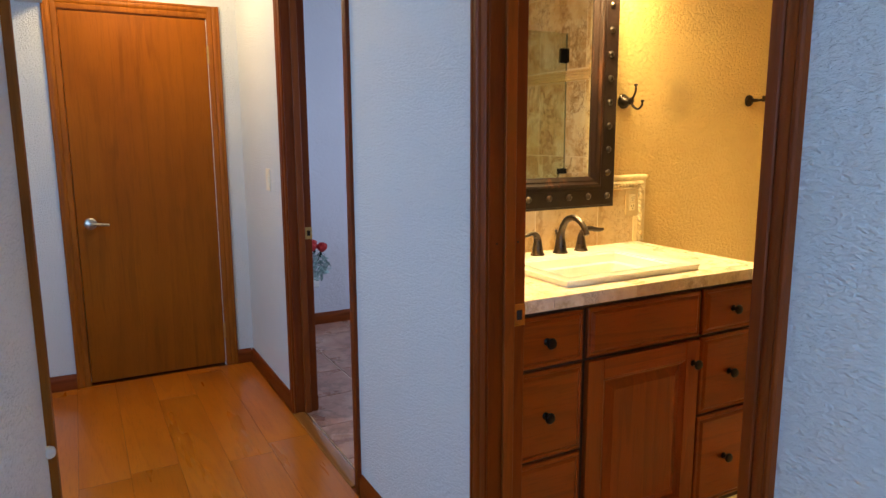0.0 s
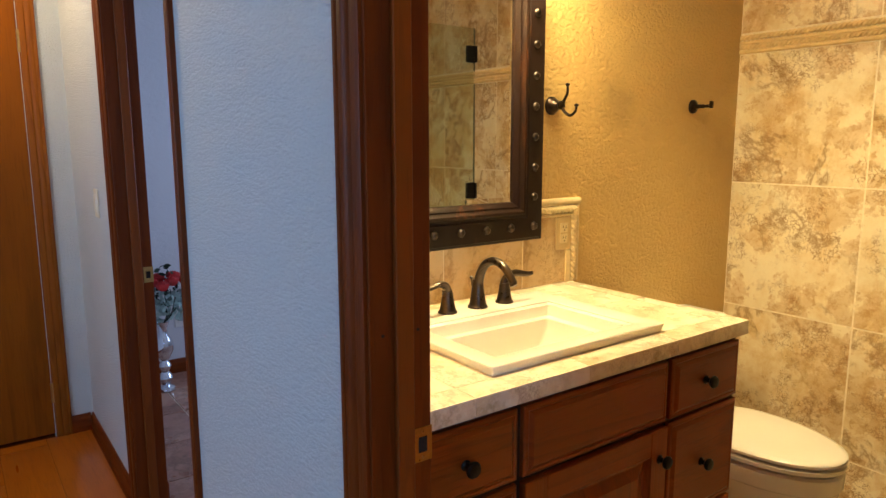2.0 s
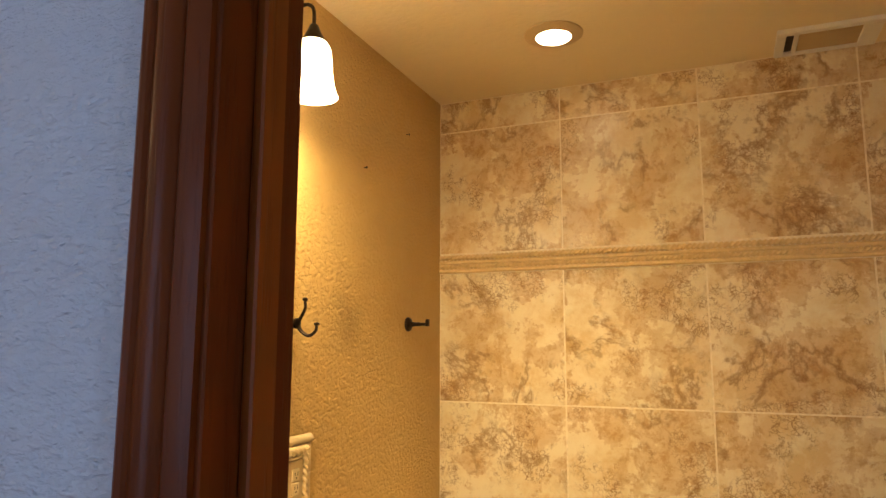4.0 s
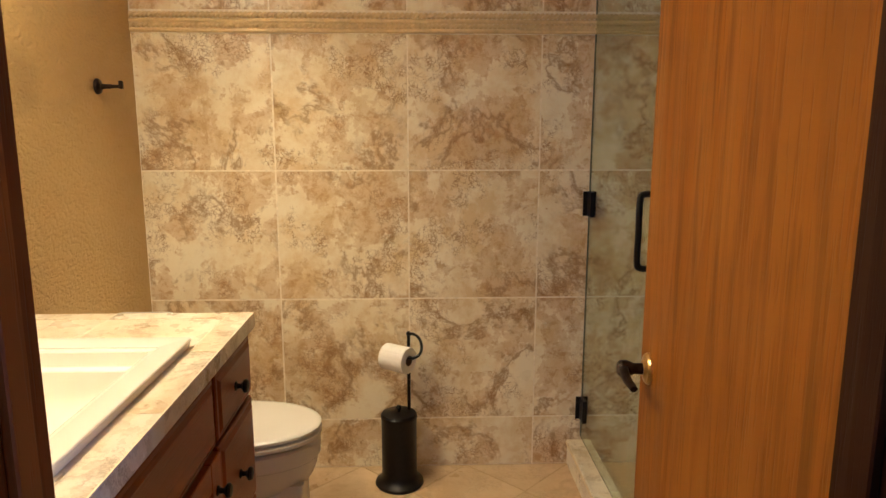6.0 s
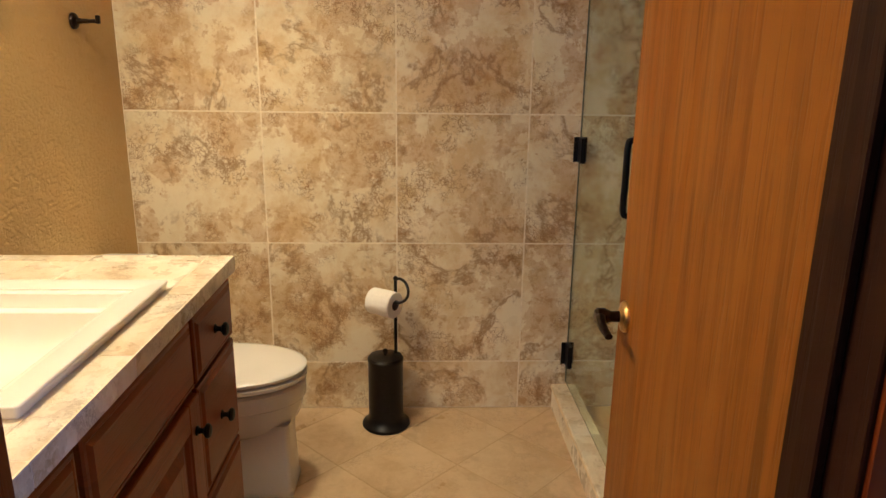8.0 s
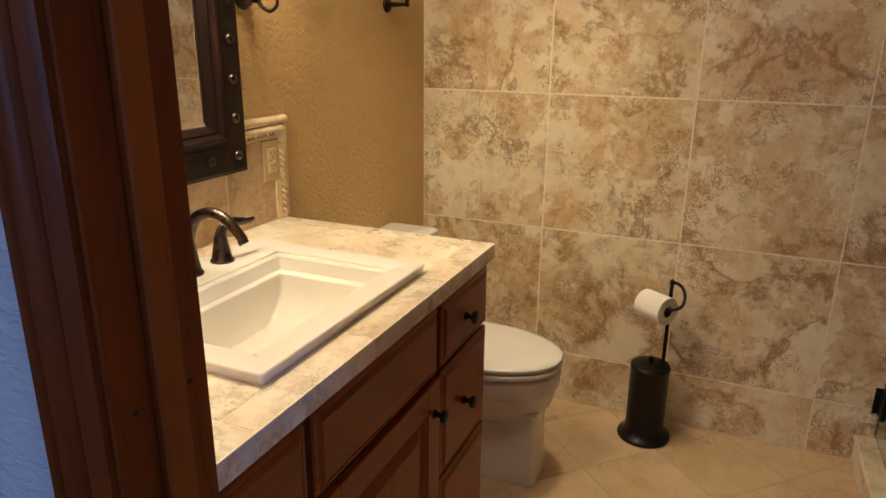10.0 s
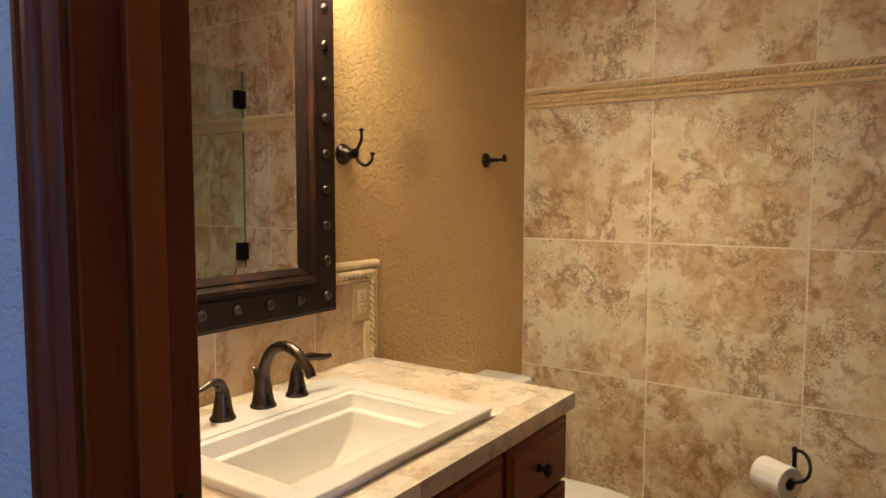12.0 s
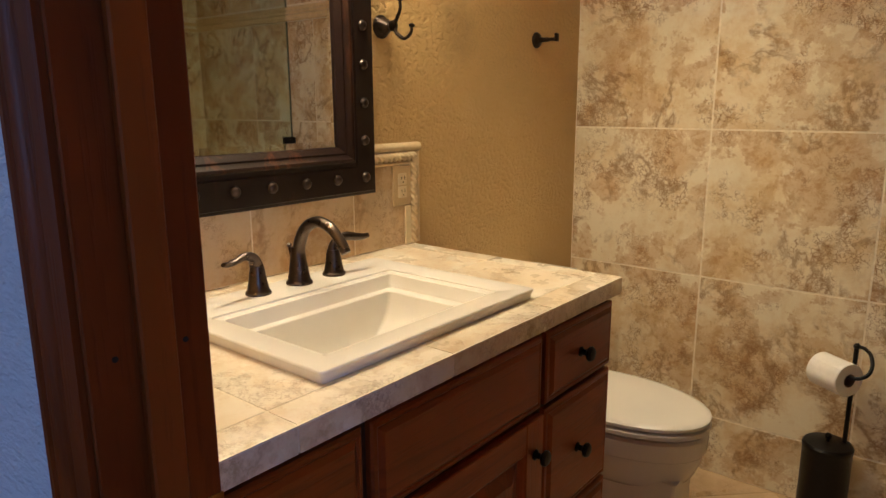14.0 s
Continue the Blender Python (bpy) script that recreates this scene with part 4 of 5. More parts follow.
def hook_base(bm, x, z):
    lathe(bm, [(0.029, 0), (0.029, 0.004), (0.025, 0.009), (0.022, 0.012), (0.020, 0.020), (0.014, 0.026), (0.011, 0.036), (0.014, 0.040), (0.014, 0.047), (0.006, 0.052)], n=22, m=Matrix.Translation((x, YW - 0.001, z)) @ Matrix.Rotation(radians(90), 4, "X"))


hk = thing("robe_hook", (2.150, YW, 1.512), "dark bronze double robe hook on the tan wall", "hook")
bm = bmesh.new()
hook_base(bm, 2.150, 1.512)
part("base", bm, bronze, hk)
bm = bmesh.new()
tube(bm, smooth_path([(2.150, YW - 0.046, 1.512), (2.152, YW - 0.056, 1.530), (2.153, YW - 0.066, 1.550), (2.155, YW - 0.064, 1.572)]), (0.0052, 0.0038))
tube(bm, smooth_path([(2.150, YW - 0.046, 1.512), (2.152, YW - 0.056, 1.492), (2.155, YW - 0.078, 1.480), (2.158, YW - 0.096, 1.492), (2.160, YW - 0.098, 1.508)]), (0.0052, 0.0038))
lathe(bm, [(0.003, 0), (0.0075, 0.003), (0.0075, 0.007), (0.003, 0.010)], n=12, m=Matrix.Translation((2.155, YW - 0.064, 1.569)))
lathe(bm, [(0.003, 0), (0.0075, 0.003), (0.0075, 0.007), (0.003, 0.010)], n=12, m=Matrix.Translation((2.160, YW - 0.098, 1.505)))
part("prongs", bm, bronze, hk)
tb = thing("towel_post", (2.905, YW, 1.530), "dark bronze towel post on the tan wall", "hook")
bm = bmesh.new()
lathe(bm, [(0.026, 0), (0.026, 0.005), (0.023, 0.010), (0.017, 0.013), (0.010, 0.016), (0.0075, 0.030), (0.0075, 0.047), (0.004, 0.050)], n=22, m=Matrix.Translation((2.905, YW - 0.001, 1.530)) @ Matrix.Rotation(radians(90), 4, "X"))
part("base", bm, bronze, tb)
bm = bmesh.new()
tube(bm, [(2.905, YW - 0.045, 1.530), (2.905, YW - 0.078, 1.530)], 0.006)
box(bm, 2.898, YW - 0.086, 1.522, 2.912, YW - 0.074, 1.548, bevel=0.002)
part("arm", bm, bronze, tb)
for x, z in ((2.562, 2.033), (2.880, 2.238)):
    bm = bmesh.new()
    lathe(bm, [(0.0016, 0), (0.0016, 0.010), (0.0042, 0.010), (0.0042, 0.012)], n=10, m=Matrix.Translation((x, YW - 0.001, z)) @ Matrix.Rotation(radians(90), 4, "X"))
    whole("nail", bm, black, "small dark nail sticking out of the tan wall", "nail", "nails in the tan wall", loc=(x, YW, z))

# ---- toilet ----
TX = 2.690
toi = thing("toilet", (TX, 2.0, 0), "white two-piece toilet with its lid closed", "toilet")


def egg(z, front, back, half, sharp=0.0, n=32):
    """An egg-shaped loop: y runs from front (small) to back."""
    out, c = [], (front + (back - front) * 0.60)
    for i in range(n):
        t = 2 * math.pi * i / n
        s, k = math.sin(t), math.cos(t)
        ry = (c - front) if s < 0 else (back - c)
        out.append((TX + half * math.copysign(abs(k) ** (0.92 if s < 0 else 0.7), k), c + ry * math.copysign(abs(s) ** (1.0 if s < 0 else 0.8), s), z))
    return out


bm = bmesh.new()
rings(bm, [egg(0.205, 1.74, 2.13, 0.085), egg(0.212, 1.712, 2.14, 0.108), egg(0.232, 1.690, 2.15, 0.128), egg(0.262, 1.670, 2.15, 0.148), egg(0.300, 1.655, 2.15, 0.163), egg(0.328, 1.650, 2.15, 0.169), egg(0.332, 1.645, 2.15, 0.175), egg(0.338, 1.642, 2.15, 0.178), egg(0.386, 1.640, 2.15, 0.180), egg(0.393, 1.646, 2.15, 0.174), egg(0.397, 1.670, 2.15, 0.150)])
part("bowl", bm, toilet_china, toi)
bm = bmesh.new()
rings(bm, [rr(2.594 + k, 2.750 - k, 1.686 + k, 2.16, z, 0.014) for z, k in ((0.0, -0.004), (0.018, -0.004), (0.024, 0.0), (0.12, 0.004), (0.20, 0.006), (0.26, 0.002))])
part("pedestal", bm, toilet_china, toi)
bm = bmesh.new()
rings(bm, [egg(0.3972, 1.668, 2.12, 0.152), egg(0.4030, 1.654, 2.12, 0.166), egg(0.4040, 1.642, 2.12, 0.178), egg(0.406, 1.636, 2.12, 0.184), egg(0.417, 1.636, 2.12, 0.184), egg(0.4195, 1.640, 2.12, 0.180), egg(0.4205, 1.668, 2.12, 0.152)])
part("seat", bm, toilet_china, toi)
bm = bmesh.new()
rings(bm, [egg(0.4215, 1.668, 2.12, 0.152), egg(0.4265, 1.652, 2.12, 0.168), egg(0.4275, 1.641, 2.12, 0.178), egg(0.4295, 1.637, 2.12, 0.182), egg(0.438, 1.637, 2.12, 0.182), egg(0.4425, 1.642, 2.12, 0.177), egg(0.4450, 1.660, 2.11, 0.162), egg(0.4465, 1.74, 2.08, 0.09)])
part("lid", bm, toilet_china, toi)
bm = bmesh.new()
for z0, z1, i in ((0.375, 0.735, 0.0),):
    rings(bm, [rr(TX - 0.195 + k, TX + 0.195 - k, 2.175 + k, 2.352, z, 0.03) for z, k in ((0.394, 0.018), (0.42, 0.008), (0.60, 0.0), (0.735, 0.0))])
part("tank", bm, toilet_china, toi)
bm = bmesh.new()
rings(bm, [rr(TX - 0.208 + k, TX + 0.208 - k, 2.160 + k, 2.360 - k, z, 0.022) for z, k in ((0.735, 0.004), (0.740, 0.0), (0.758, 0.0), (0.764, 0.005), (0.767, 0.018))])
part("tank_lid", bm, toilet_china, toi)
bm = bmesh.new()
tube(bm, smooth_path([(TX - 0.14, 2.176, 0.69), (TX - 0.14, 2.160, 0.69), (TX - 0.11, 2.152, 0.688), (TX - 0.07, 2.152, 0.683)]), 0.007)
part("flush_lever", bm, nickel, toi)

# ---- toilet paper stand with brush canister ----
PX, PY = 3.075, 1.393
st = thing("toilet_paper_stand", (PX, PY, 0), "black metal toilet paper stand with a round brush canister", "paper stand")
bm = bmesh.new()
lathe(bm, [(0.092, 0), (0.096, 0.006), (0.094, 0.014), (0.084, 0.022), (0.076, 0.030), (0.071, 0.042), (0.069, 0.055), (0.069, 0.276), (0.071, 0.280), (0.071, 0.290), (0.066, 0.297), (0.040, 0.303), (0.015, 0.306), (0.004, 0.307)], at=(PX, PY, 0), n=36)
part("canister", bm, black, st)
bm = bmesh.new()
lathe(bm, [(0.006, 0.304), (0.005, 0.312), (0.0095, 0.318), (0.0105, 0.324), (0.007, 0.331), (0.001, 0.333)], at=(PX - 0.01, PY, 0), n=14)
part("lid_knob", bm, black, st)
bm = bmesh.new()
py = PY - 0.040
tube(bm, [(PX + 0.02, py, 0.29), (PX + 0.02, py, 0.606)], 0.0068)
lathe(bm, [(0.004, 0.604), (0.0095, 0.609), (0.0095, 0.616), (0.004, 0.622)], at=(PX + 0.02, py, 0), n=12)
part("post", bm, black, st)
bm = bmesh.new()
rx, rz = PX - 0.038, 0.545
ux, uy = -math.sin(radians(35)), -math.cos(radians(35))
ry = py + 0.042


def along(d, z=0.0):
    return (rx + d * ux, ry + d * uy, rz + z)


tube(bm, smooth_path([(PX + 0.02, py, 0.608), (PX + 0.012, py - 0.018, 0.613), (PX - 0.012, py - 0.040, 0.604), (PX - 0.040, py - 0.050, 0.582), (PX - 0.062, py - 0.045, 0.560), (PX - 0.072, py - 0.025, 0.547), along(0.055), along(0.0), along(-0.055)]), 0.0055)
part("roll_arm", bm, black, st)
rl = thing("toilet_roll", (rx, ry, rz), "partly used white toilet paper roll on the stand's arm", "toilet paper")
bm = bmesh.new()
n = 40
y0, y1 = ry - 0.054, ry + 0.054
loops = []
for y, q in ((y0, 0.020), (y0, 0.049), (y0 + 0.002, 0.0505), (y1 - 0.002, 0.0505), (y1, 0.049), (y1, 0.020)):
    loops.append([(rx + q * math.cos(2 * math.pi * i / n), y, rz - 0.012 + q * math.sin(2 * math.pi * i / n)) for i in range(n)])
rings(bm, loops, closed=True)
part("roll", bm, paper, rl)
bm = bmesh.new()
loops = [[(rx + q * math.cos(2 * math.pi * i / 24), y, rz - 0.012 + q * math.sin(2 * math.pi * i / 24)) for i in range(24)] for y, q in ((y0 - 0.0005, 0.0185), (y0 - 0.0005, 0.0202), (y1 + 0.0005, 0.0202), (y1 + 0.0005, 0.0185))]
rings(bm, loops, closed=True)
part("core", bm, cardboard, rl)
bm = bmesh.new()
a0, sheet = radians(205), []
for i in range(9):
    t = a0 + radians(-9 * i)
    q = 0.0510 + 0.0012 * math.sin(i * 0.8)
    sheet.append((rx + q * math.cos(t), rz - 0.012 + q * math.sin(t)))
loops = [[(x, y, z) for x, z in sheet] + [(x + 0.0005, y, z - 0.0006) for x, z in sheet[::-1]] for y in (y0 + 0.002, y1 - 0.002)]
rings(bm, loops)
part("loose_sheet", bm, paper, rl)
rl.rotation_euler = (0, 0, radians(-35))

# ---- shower ----
cb = thing("shower_curb", (2.2, 0.645, 0), "cream tiled shower curb along the floor", "curb", kind="structure")
part("core", boxes((HX1, 0.602, 0, XW, 0.690, 0.101)), grout, cb)
for i in range(5):
    x0 = XW - 0.42 * (i + 1)
    x1 = x0 + 0.42
    x0 = max(x0, HX1 + 0.002)
    part("cap_tile", boxes((x0 + G, 0.592, 0.099, x1 - G, 0.698, 0.109), bevel=0.003), counter_stone, cb)
    part("face_tile", boxes((x0 + G, 0.688, 0.003, x1 - G, 0.694, 0.098), bevel=0.001), counter_stone, cb)
bm = bmesh.new()
part("edge_bead", bead("x", 0.094, 0.692, HX1 + 0.004, XW - 0.002, 0.007, 1), liner, cb)
GY = 0.636
sd = thing("shower_door", (XW - 0.02, GY, 0.11), "frameless greenish glass shower door with black hinges and pull", "shower door")
p = part("pane", boxes((2.372, GY - 0.004, 0.122, XW - 0.006, GY + 0.004, 2.065), bevel=0.001), glass, sd)
p.visible_shadow = False
part("edge_seal", boxes((XW - 0.0055, GY - 0.005, 0.122, XW - 0.0008, GY + 0.005, 2.065)), seal_dark, sd, "dark seal along the glass edge")
for z in (0.25, 1.102, 1.915):
    c = part("hinge", boxes((XW - 0.060, GY - 0.012, z - 0.048, XW - 0.004, GY + 0.012, z + 0.048), bevel=0.002), black, sd, "black square glass hinge")
    part("wall_plate", boxes((XW - 0.006, GY - 0.028, z - 0.048, XW - 0.0005, GY + 0.028, z + 0.048), bevel=0.001), black, c)
bm = bmesh.new()
hx = 2.450
tube(bm, smooth_path([(hx, GY + 0.004, 1.000), (hx, GY + 0.040, 1.000), (hx, GY + 0.052, 1.016), (hx, GY + 0.052, 1.10), (hx, GY + 0.052, 1.196), (hx, GY + 0.040, 1.212), (hx, GY + 0.004, 1.212)], 6), 0.0095)
part("pull_handle", bm, black, sd, "black loop pull handle")
sp = thing("shower_panel", (1.84, GY, 0.11), "fixed greenish glass shower panel beside the glass door", "shower panel")
p = part("pane", boxes((HX1 + 0.004, GY - 0.004, 0.110, 2.367, GY + 0.004, 2.065), bevel=0.001), glass, sp)
p.visible_shadow = False

# ---- ceiling fittings ----
dl = thing("downlight", (2.740, 1.770, CEIL), "lit round recessed downlight with a tan trim ring", "ceiling lamp")
bm = bmesh.new()
loops = [[(2.74 + q * math.cos(2 * math.pi * i / 36), 1.77 + q * math.sin(2 * math.pi * i / 36), z) for i in range(36)] for q, z in ((0.096, CEIL - 0.001), (0.095, CEIL - 0.005), (0.072, CEIL - 0.012), (0.0585, CEIL - 0.014), (0.0585, CEIL - 0.001))]
rings(bm, loops, closed=True)
part("trim_ring", bm, plate_tan, dl, "tan trim ring")
bm = bmesh.new()
lathe(bm, [(0.058, CEIL - 0.010), (0.054, CEIL - 0.016), (0.030, CEIL - 0.020), (0.0, CEIL - 0.021)], at=(2.74, 1.77, 0), n=36)
part("lens", bm, disc_glow, dl, "glowing lens").visible_shadow = False
vn = thing("ceiling_vent", (3.088, 0.944, CEIL), "white metal ceiling vent grille near the tiled wall", "vent")
V0, V1, U0, U1 = 2.990, 3.186, 0.792, 1.095
FT = CEIL - 0.017
for a, b, c, d in ((V0, U0, V0 + 0.024, U1), (V1 - 0.024, U0, V1, U1), (V0 + 0.024, U0, V1 - 0.024, U0 + 0.055), (V0 + 0.024, U1 - 0.028, V1 - 0.024, U1), (V0 + 0.024, U1 - 0.066, V1 - 0.024, U1 - 0.052)):
    part("frame_bar", boxes((a, b, FT, c, d, CEIL - 0.0005), bevel=0.002), white_plastic, vn)
part("backing", boxes((V0 + 0.01, U0 + 0.01, CEIL - 0.003, V1 - 0.01, U1 - 0.01, CEIL - 0.0008)), dark_gap, vn)
for i in range(12):
    x = V0 + 0.031 + 0.0122 * i
    bm = bmesh.new()
    box(bm, x - 0.005, U0 + 0.055, -0.0008, x + 0.005, U1 - 0.066, 0.0008)
    bmesh.ops.rotate(bm, verts=bm.verts, cent=(x, 0, 0), matrix=Matrix.Rotation(radians(35), 3, "Y"))
    bmesh.ops.translate(bm, verts=bm.verts, vec=(0, 0, CEIL - 0.009))
    part("slat", bm, beige_plastic, vn)
part("damper_plate", boxes((V0 + 0.03, U1 - 0.052, CEIL - 0.011, V1 - 0.03, U1 - 0.028, CEIL - 0.004), bevel=0.001), bronze, vn)

# ---- bedroom: vase with flowers ----
VXc, VYc = 1.488, 4.72
va = thing("flower_vase", (VXc, VYc, 0), "tall silvery bubble vase on the bedroom floor", "vase")
bm = bmesh.new()
lathe(bm, [(0.045, 0), (0.050, 0.006), (0.046, 0.02), (0.022, 0.035), (0.030, 0.05), (0.040, 0.075), (0.030, 0.10), (0.018, 0.11), (0.026, 0.125), (0.034, 0.145), (0.026, 0.165), (0.016, 0.175), (0.030, 0.195), (0.050, 0.235), (0.054, 0.265), (0.045, 0.30), (0.028, 0.33), (0.024, 0.36), (0.036, 0.40), (0.040, 0.405), (0.036, 0.403), (0.020, 0.36), (0.0, 0.34)], at=(VXc, VYc, 0), n=26)
part("body", bm, silver, va)
rng = random.Random(4)


def leaf_cluster(bm, c, r, n, size):
    for _ in range(n):
        d = Vector((rng.gauss(0, 1), rng.gauss(0, 1), rng.gauss(0, 1))).normalized() * r * rng.random() ** 0.4
        q = Euler((rng.uniform(0, 6), rng.uniform(0, 6), rng.uniform(0, 6))).to_matrix().to_4x4()
        s = size * rng.uniform(0.7, 1.3)
        m = Matrix.Translation(Vector(c) + d) @ q
        vs = [bm.verts.new(m @ Vector(p)) for p in ((0, -s, 0), (s * 0.5, -0.2 * s, 0.12 * s), (s * 0.35, 0.5 * s, 0.1 * s), (0, s, -0.05 * s), (-s * 0.35, 0.5 * s, 0.1 * s), (-s * 0.5, -0.2 * s, 0.12 * s))]
        bm.faces.new(vs)


bq = thing("bouquet", (VXc, VYc, 0.40), "artificial bouquet of red roses and pale eucalyptus leaves in the vase", "flowers")
bm = bmesh.new()
for i in range(9):
    a = i * 0.7
    tube(bm, smooth_path([(VXc, VYc, 0.38), (VXc + 0.045 + 0.02 * math.cos(a), VYc + 0.02 * math.sin(a), 0.45), (VXc + 0.045 + 0.08 * math.cos(a), VYc + 0.08 * math.sin(a), 0.56)], 4), 0.0025, n=5)
part("stems", bm, dark_leaf, bq)
bm = bmesh.new()
for i in range(10):
    a = i * 0.63
    leaf_cluster(bm, (VXc + 0.045 + 0.095 * math.cos(a), VYc + 0.080 * math.sin(a), 0.50 + 0.05 * math.sin(i * 2.1)), 0.065, 26, 0.022)
part("leaves", bm, pale_leaf, bq, "pale blue-green leaves")
bm = bmesh.new()
leaf_cluster(bm, (VXc + 0.045, VYc, 0.62), 0.11, 60, 0.020)
part("dark_leaves", bm, dark_leaf, bq, "dark green leaves")
for i in range(9):
    a = i * 2.4
    rr_ = 0.03 + 0.10 * (i / 9) ** 0.6
    c = Vector((VXc + 0.045 + rr_ * math.cos(a), VYc + rr_ * math.sin(a), 0.655 - 0.35 * rr_))
    bm = bmesh.new()
    for k in range(3):
        q = 0.034 - 0.009 * k
        loops = []
        for h2 in range(5):
            f = h2 / 4
            loops.append([c + Vector((q * (0.45 + 0.65 * math.sin(f * 1.9)) * (1 + 0.12 * math.sin(5 * t + k * 2)) * math.cos(t), q * (0.45 + 0.65 * math.sin(f * 1.9)) * (1 + 0.12 * math.sin(5 * t + k * 2)) * math.sin(t), 0.04 * f - 0.015 + 0.006 * k)) for t in [2 * math.pi * j / 14 for j in range(14)]])
        rings(bm, loops, cap=False)
    part("rose", bm, red_petal, bq, "red silk rose")

bo = thing("outlet", (1.66, 5.0, 0.34), "white power outlet low on the bedroom wall", "outlet")
part("plate", boxes((1.625, 4.994, 0.283, 1.695, 5.0, 0.397), bevel=0.002), white_plastic, bo)
for z in (0.32, 0.36):
    part("socket", boxes((1.644, 4.991, z - 0.014, 1.676, 4.9945, z + 0.014), bevel=0.001), white_plastic, bo)
bm = bmesh.new()
lathe(bm, [(0.011, 0), (0.011, 0.006), (0.008, 0.012), (0.002, 0.014)], n=16, m=Matrix.Translation((LX, 1.530, 0.85)) @ Matrix.Rotation(radians(90), 4, "Y"))
whole("wall_bumper", bm, white_plastic, "small white plastic bumper on the white hall wall", "bumper", loc=(LX, 1.530, 0.85))

# ---- window frames that let the daylight in ----
w1 = thing("window_1", (-0.01, -1.1, 0.87), "white framed hall window", "window", kind="structure")
part("window_frame", boxes((-0.018, -1.748, 0.872, 0.03, -1.70, 2.128), (-0.018, -0.50, 0.872, 0.03, -0.452, 2.128), (-0.018, -1.70, 0.872, 0.03, -0.50, 0.92), (-0.018, -1.70, 2.08, 0.03, -0.50, 2.128)), white_plastic, w1)
# unseen window, made up to house the side passage's fill light
w3 = thing("window_3", (-1.35, 2.35, 0.9), "white framed unseen window added to the side passage for fill light", "window", kind="structure")
part("window_frame", boxes((-1.38, 1.802, 0.902, -1.32, 1.85, 2.098), (-1.38, 2.85, 0.902, -1.32, 2.898, 2.098), (-1.38, 1.85, 0.902, -1.32, 2.85, 0.95), (-1.38, 1.85, 2.05, -1.32, 2.85, 2.098)), white_plastic, w3)
w2 = thing("window_2", (3.65, 4.0, 0.9), "white framed bedroom window", "window", kind="structure")
part("window_frame", boxes((3.62, 3.4, 0.9, 3.68, 3.45, 2.1), (3.62, 4.55, 0.9, 3.68, 4.6, 2.1), (3.62, 3.45, 0.9, 3.68, 4.55, 0.95), (3.62, 3.45, 2.05, 3.68, 4.55, 2.1)), white_plastic, w2)

# ---- tiles and planks ----
P = 0.51


def shared_tile(cache, kind, w, h, d, bevel=0.0007):
    key = (kind, round(w, 4), round(h, 4))
    if key not in cache:
        bm = bmesh.new()
        if kind == "yz":
            box(bm, 0, -w / 2, -h / 2, d, w / 2, h / 2, bevel=bevel)
        elif kind == "xz":
            box(bm, -w / 2, -d, -h / 2, w / 2, 0, h / 2, bevel=bevel)
        else:
            box(bm, -w / 2, -h / 2, -d, w / 2, h / 2, 0, bevel=bevel)
        finish(bm)
        me = bpy.data.meshes.new("tile")
        bm.to_mesh(me), bm.free()
        cache[key] = me
    return cache[key]


cache = {}
ROWS = [(0.0, 0.213), (0.213, 0.723), (0.723, 1.233), (1.233, 1.743), (1.822, 2.335), (2.335, CEIL)]
g = 0.003
cols = [YW - P * i for i in range(6)]
cols = [c for c in cols if c > -0.15] + [-0.203]
for z0, z1 in ROWS:
    for a, b in zip(cols, cols[1:]):
        me = shared_tile(cache, "yz", a - b - 2 * g, z1 - z0 - 2 * g, 0.006)
        if not me.materials:
            me.materials.append(tile_stone)
        ob = new("tile", me)
        ob.parent, ob.location = wall_east, (XW, (a + b) / 2, (z0 + z1) / 2)
xs = [XW - P * i for i in range(5)]
xs = [x for x in xs if x > HX1 + 0.05] + [HX1]
for z0, z1 in ROWS:
    for a, b in zip(xs, xs[1:]):
        me = shared_tile(cache, "xz", a - b - 2 * g, z1 - z0 - 2 * g, 0.006)
        if not me.materials:
            me.materials.append(tile_stone)
        ob = new("tile", me)
        ob.parent, ob.location = wall_south, ((a + b) / 2, -0.200 + 0.0, (z0 + z1) / 2)

# border of two rope liners and two plain bars
for z, kind in ((1.7515, "bead"), (1.7685, "rope"), (1.7860, "bead"), (1.8055, "rope")):
    if kind == "bead":
        part("border_bar", bead("y", z, XW - 0.001, -0.20, YW - 0.001, 0.0086, -1), liner_gold, wall_east)
        part("border_bar", bead("x", z, -0.202, HX1, XW, 0.0085, 1), liner_gold, wall_south)
    else:
        part("border_rope", rope("y", z, XW + 0.000, -0.20, YW - 0.001, 0.0108, 0.0175), liner_gold, wall_east, smooth_angle=60)

# bathroom floor: square tiles turned by 45 degrees
F = 0.307


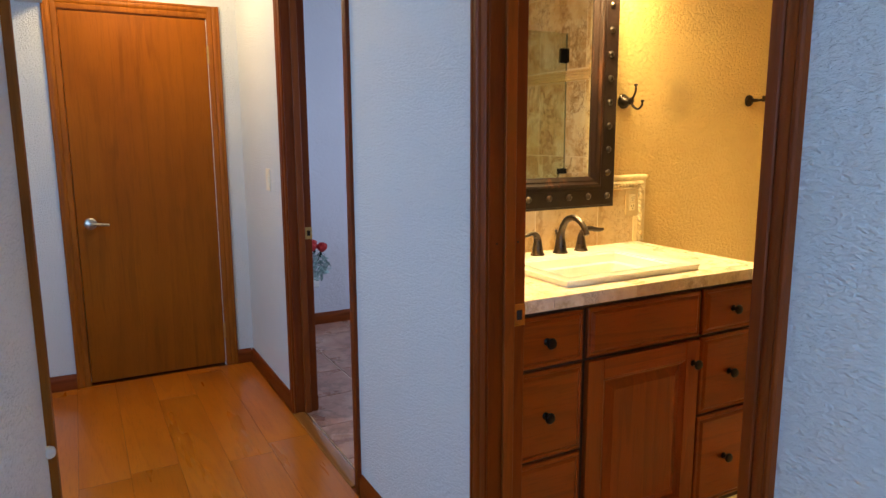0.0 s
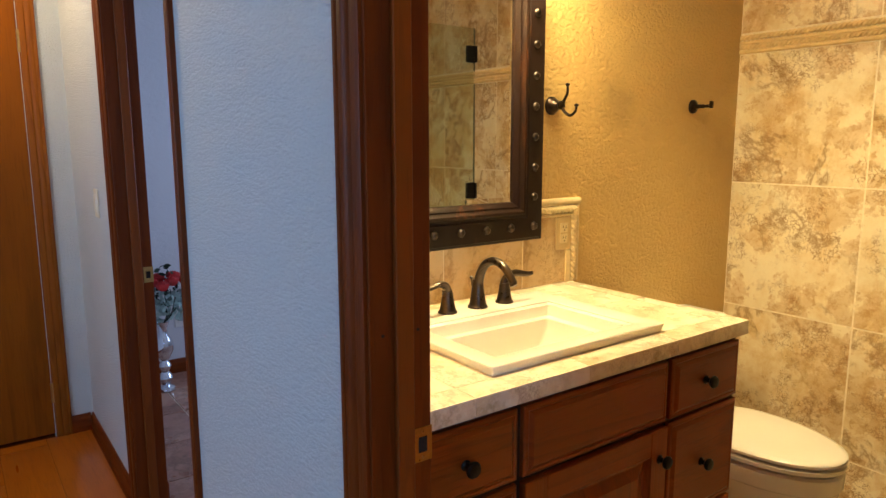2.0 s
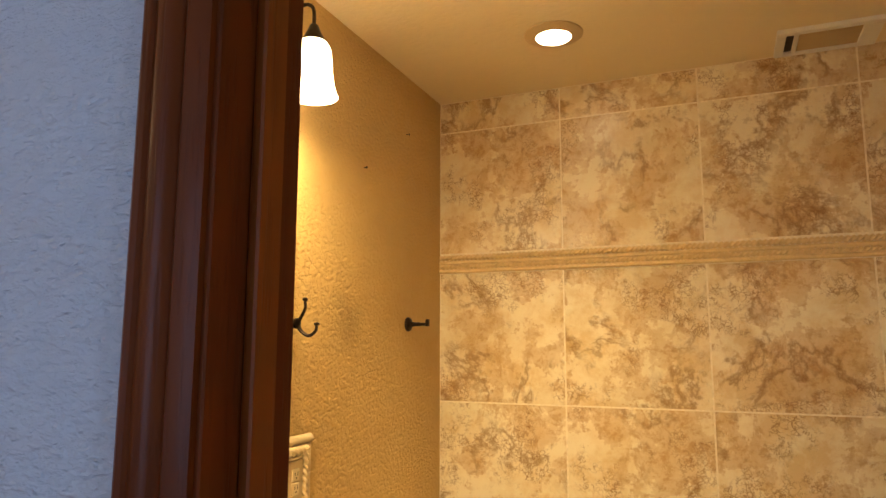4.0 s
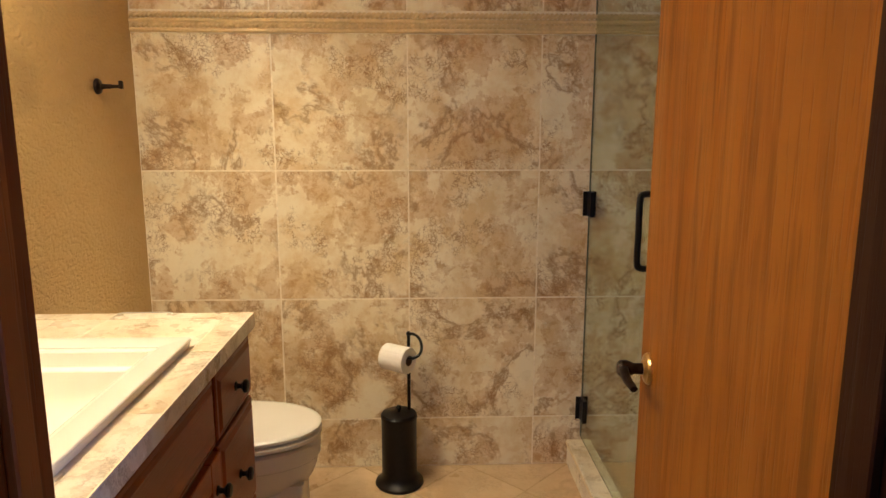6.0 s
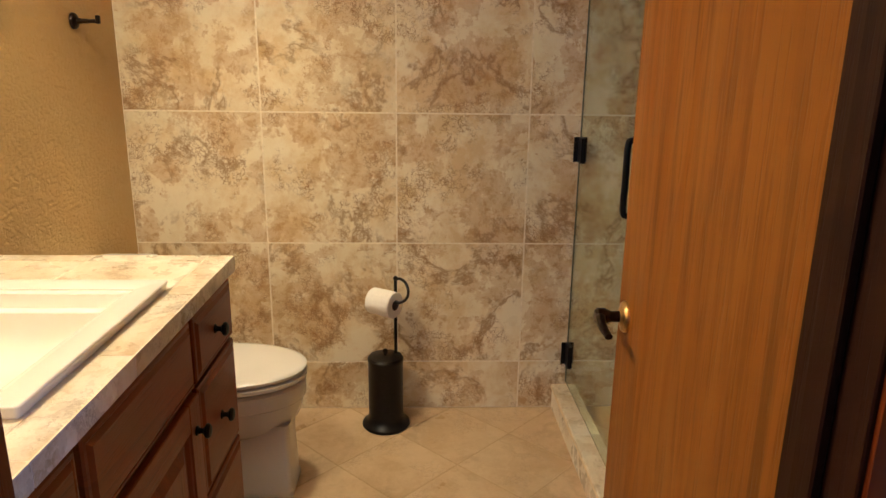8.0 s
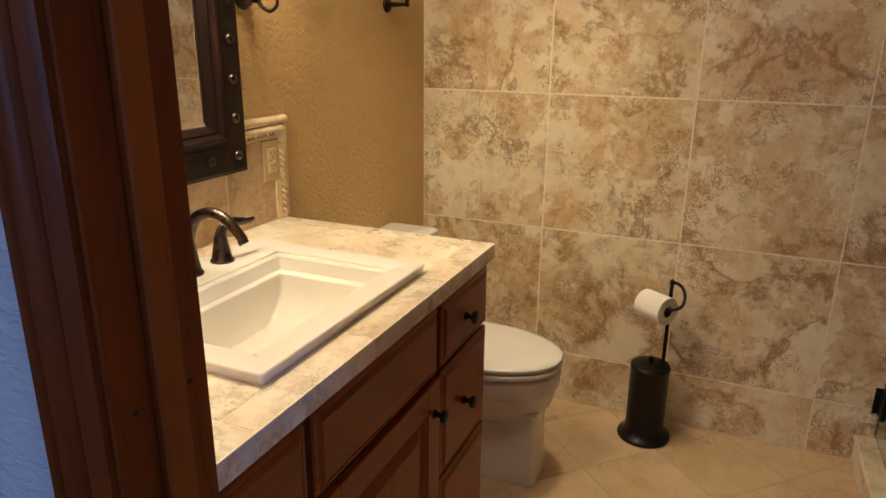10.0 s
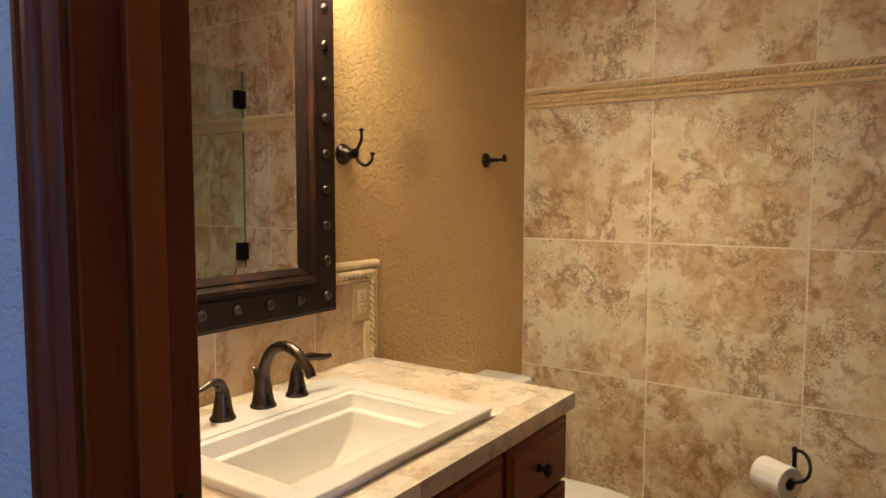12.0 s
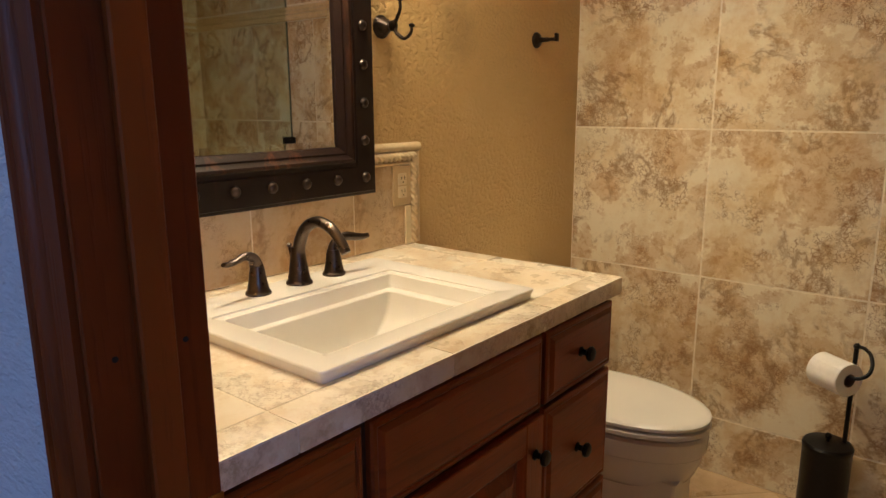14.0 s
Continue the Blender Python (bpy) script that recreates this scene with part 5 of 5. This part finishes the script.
def clip_poly(pts, x0, x1, y0, y1):
    for axis, lim, keep in ((0, x0, 1), (0, x1, -1), (1, y0, 1), (1, y1, -1)):
        res = []
        for p, q in zip(pts, pts[1:] + pts[:1]):
            a, b = keep * (p[axis] - lim), keep * (q[axis] - lim)
            if a >= 0:
                res.append(p)
            if a * b < 0:
                t = a / (a - b)
                res.append((p[0] + t * (q[0] - p[0]), p[1] + t * (q[1] - p[1])))
        pts = res
        if len(pts) < 3:
            return []
    return pts


def flat_piece(parent, pts, top, depth, material, name="tile"):
    cx, cy = sum(p[0] for p in pts) / len(pts), sum(p[1] for p in pts) / len(pts)
    bm = bmesh.new()
    rings(bm, [[(x - cx, y - cy, -depth) for x, y in pts], [(x - cx, y - cy, -0.001) for x, y in pts], [((x - cx) * 0.994, (y - cy) * 0.994, 0) for x, y in pts]])
    finish(bm)
    me = bpy.data.meshes.new(name)
    bm.to_mesh(me), bm.free()
    me.materials.append(material)
    ob = new(name, me)
    ob.parent, ob.location = parent, (cx, cy, top)
    return ob


hd = F / math.sqrt(2)
for i in range(-10, 6):
    for j in range(-10, 10):
        if (i + j) % 2:
            continue
        cx, cy = 2.777 + hd * i, 1.120 + hd * (j + 1)
        k = hd - 0.003
        pts = clip_poly([(cx - k, cy), (cx, cy - k), (cx + k, cy), (cx, cy + k)], 1.113, XW, -0.2, YW)
        if len(pts) >= 3:
            flat_piece(floor_bath, pts, 0.0, 0.006, floor_stone)
for i in range(7):
    for j in range(7):
        x0, y0 = 1.114 + 0.37 * i, 2.50 + 0.37 * j
        if y0 > 4.99 or x0 > 3.6:
            continue
        pts = [(x0 + 0.003, y0 + 0.003), (x0 + 0.367, y0 + 0.003), (x0 + 0.367, min(y0 + 0.367, 5.0)), (x0 + 0.003, min(y0 + 0.367, 5.0))]
        flat_piece(floor_bed, pts, 0.0, 0.006, bedroom_stone)
rng = random.Random(11)
x = 1.0425
while x > -1.3:
    y = -2.5 - rng.random() * 0.9
    while y < END:
        pts = clip_poly([(x - 0.1905, y + 0.0006), (x - 0.0006, y + 0.0006), (x - 0.0006, y + 1.2194), (x - 0.1905, y + 1.2194)], -1.3, 1.0425, -2.5, END)
        if len(pts) >= 3:
            flat_piece(floor_hall, pts, 0.0, 0.006, plank, "plank")
        y += 1.22
    x -= 0.191
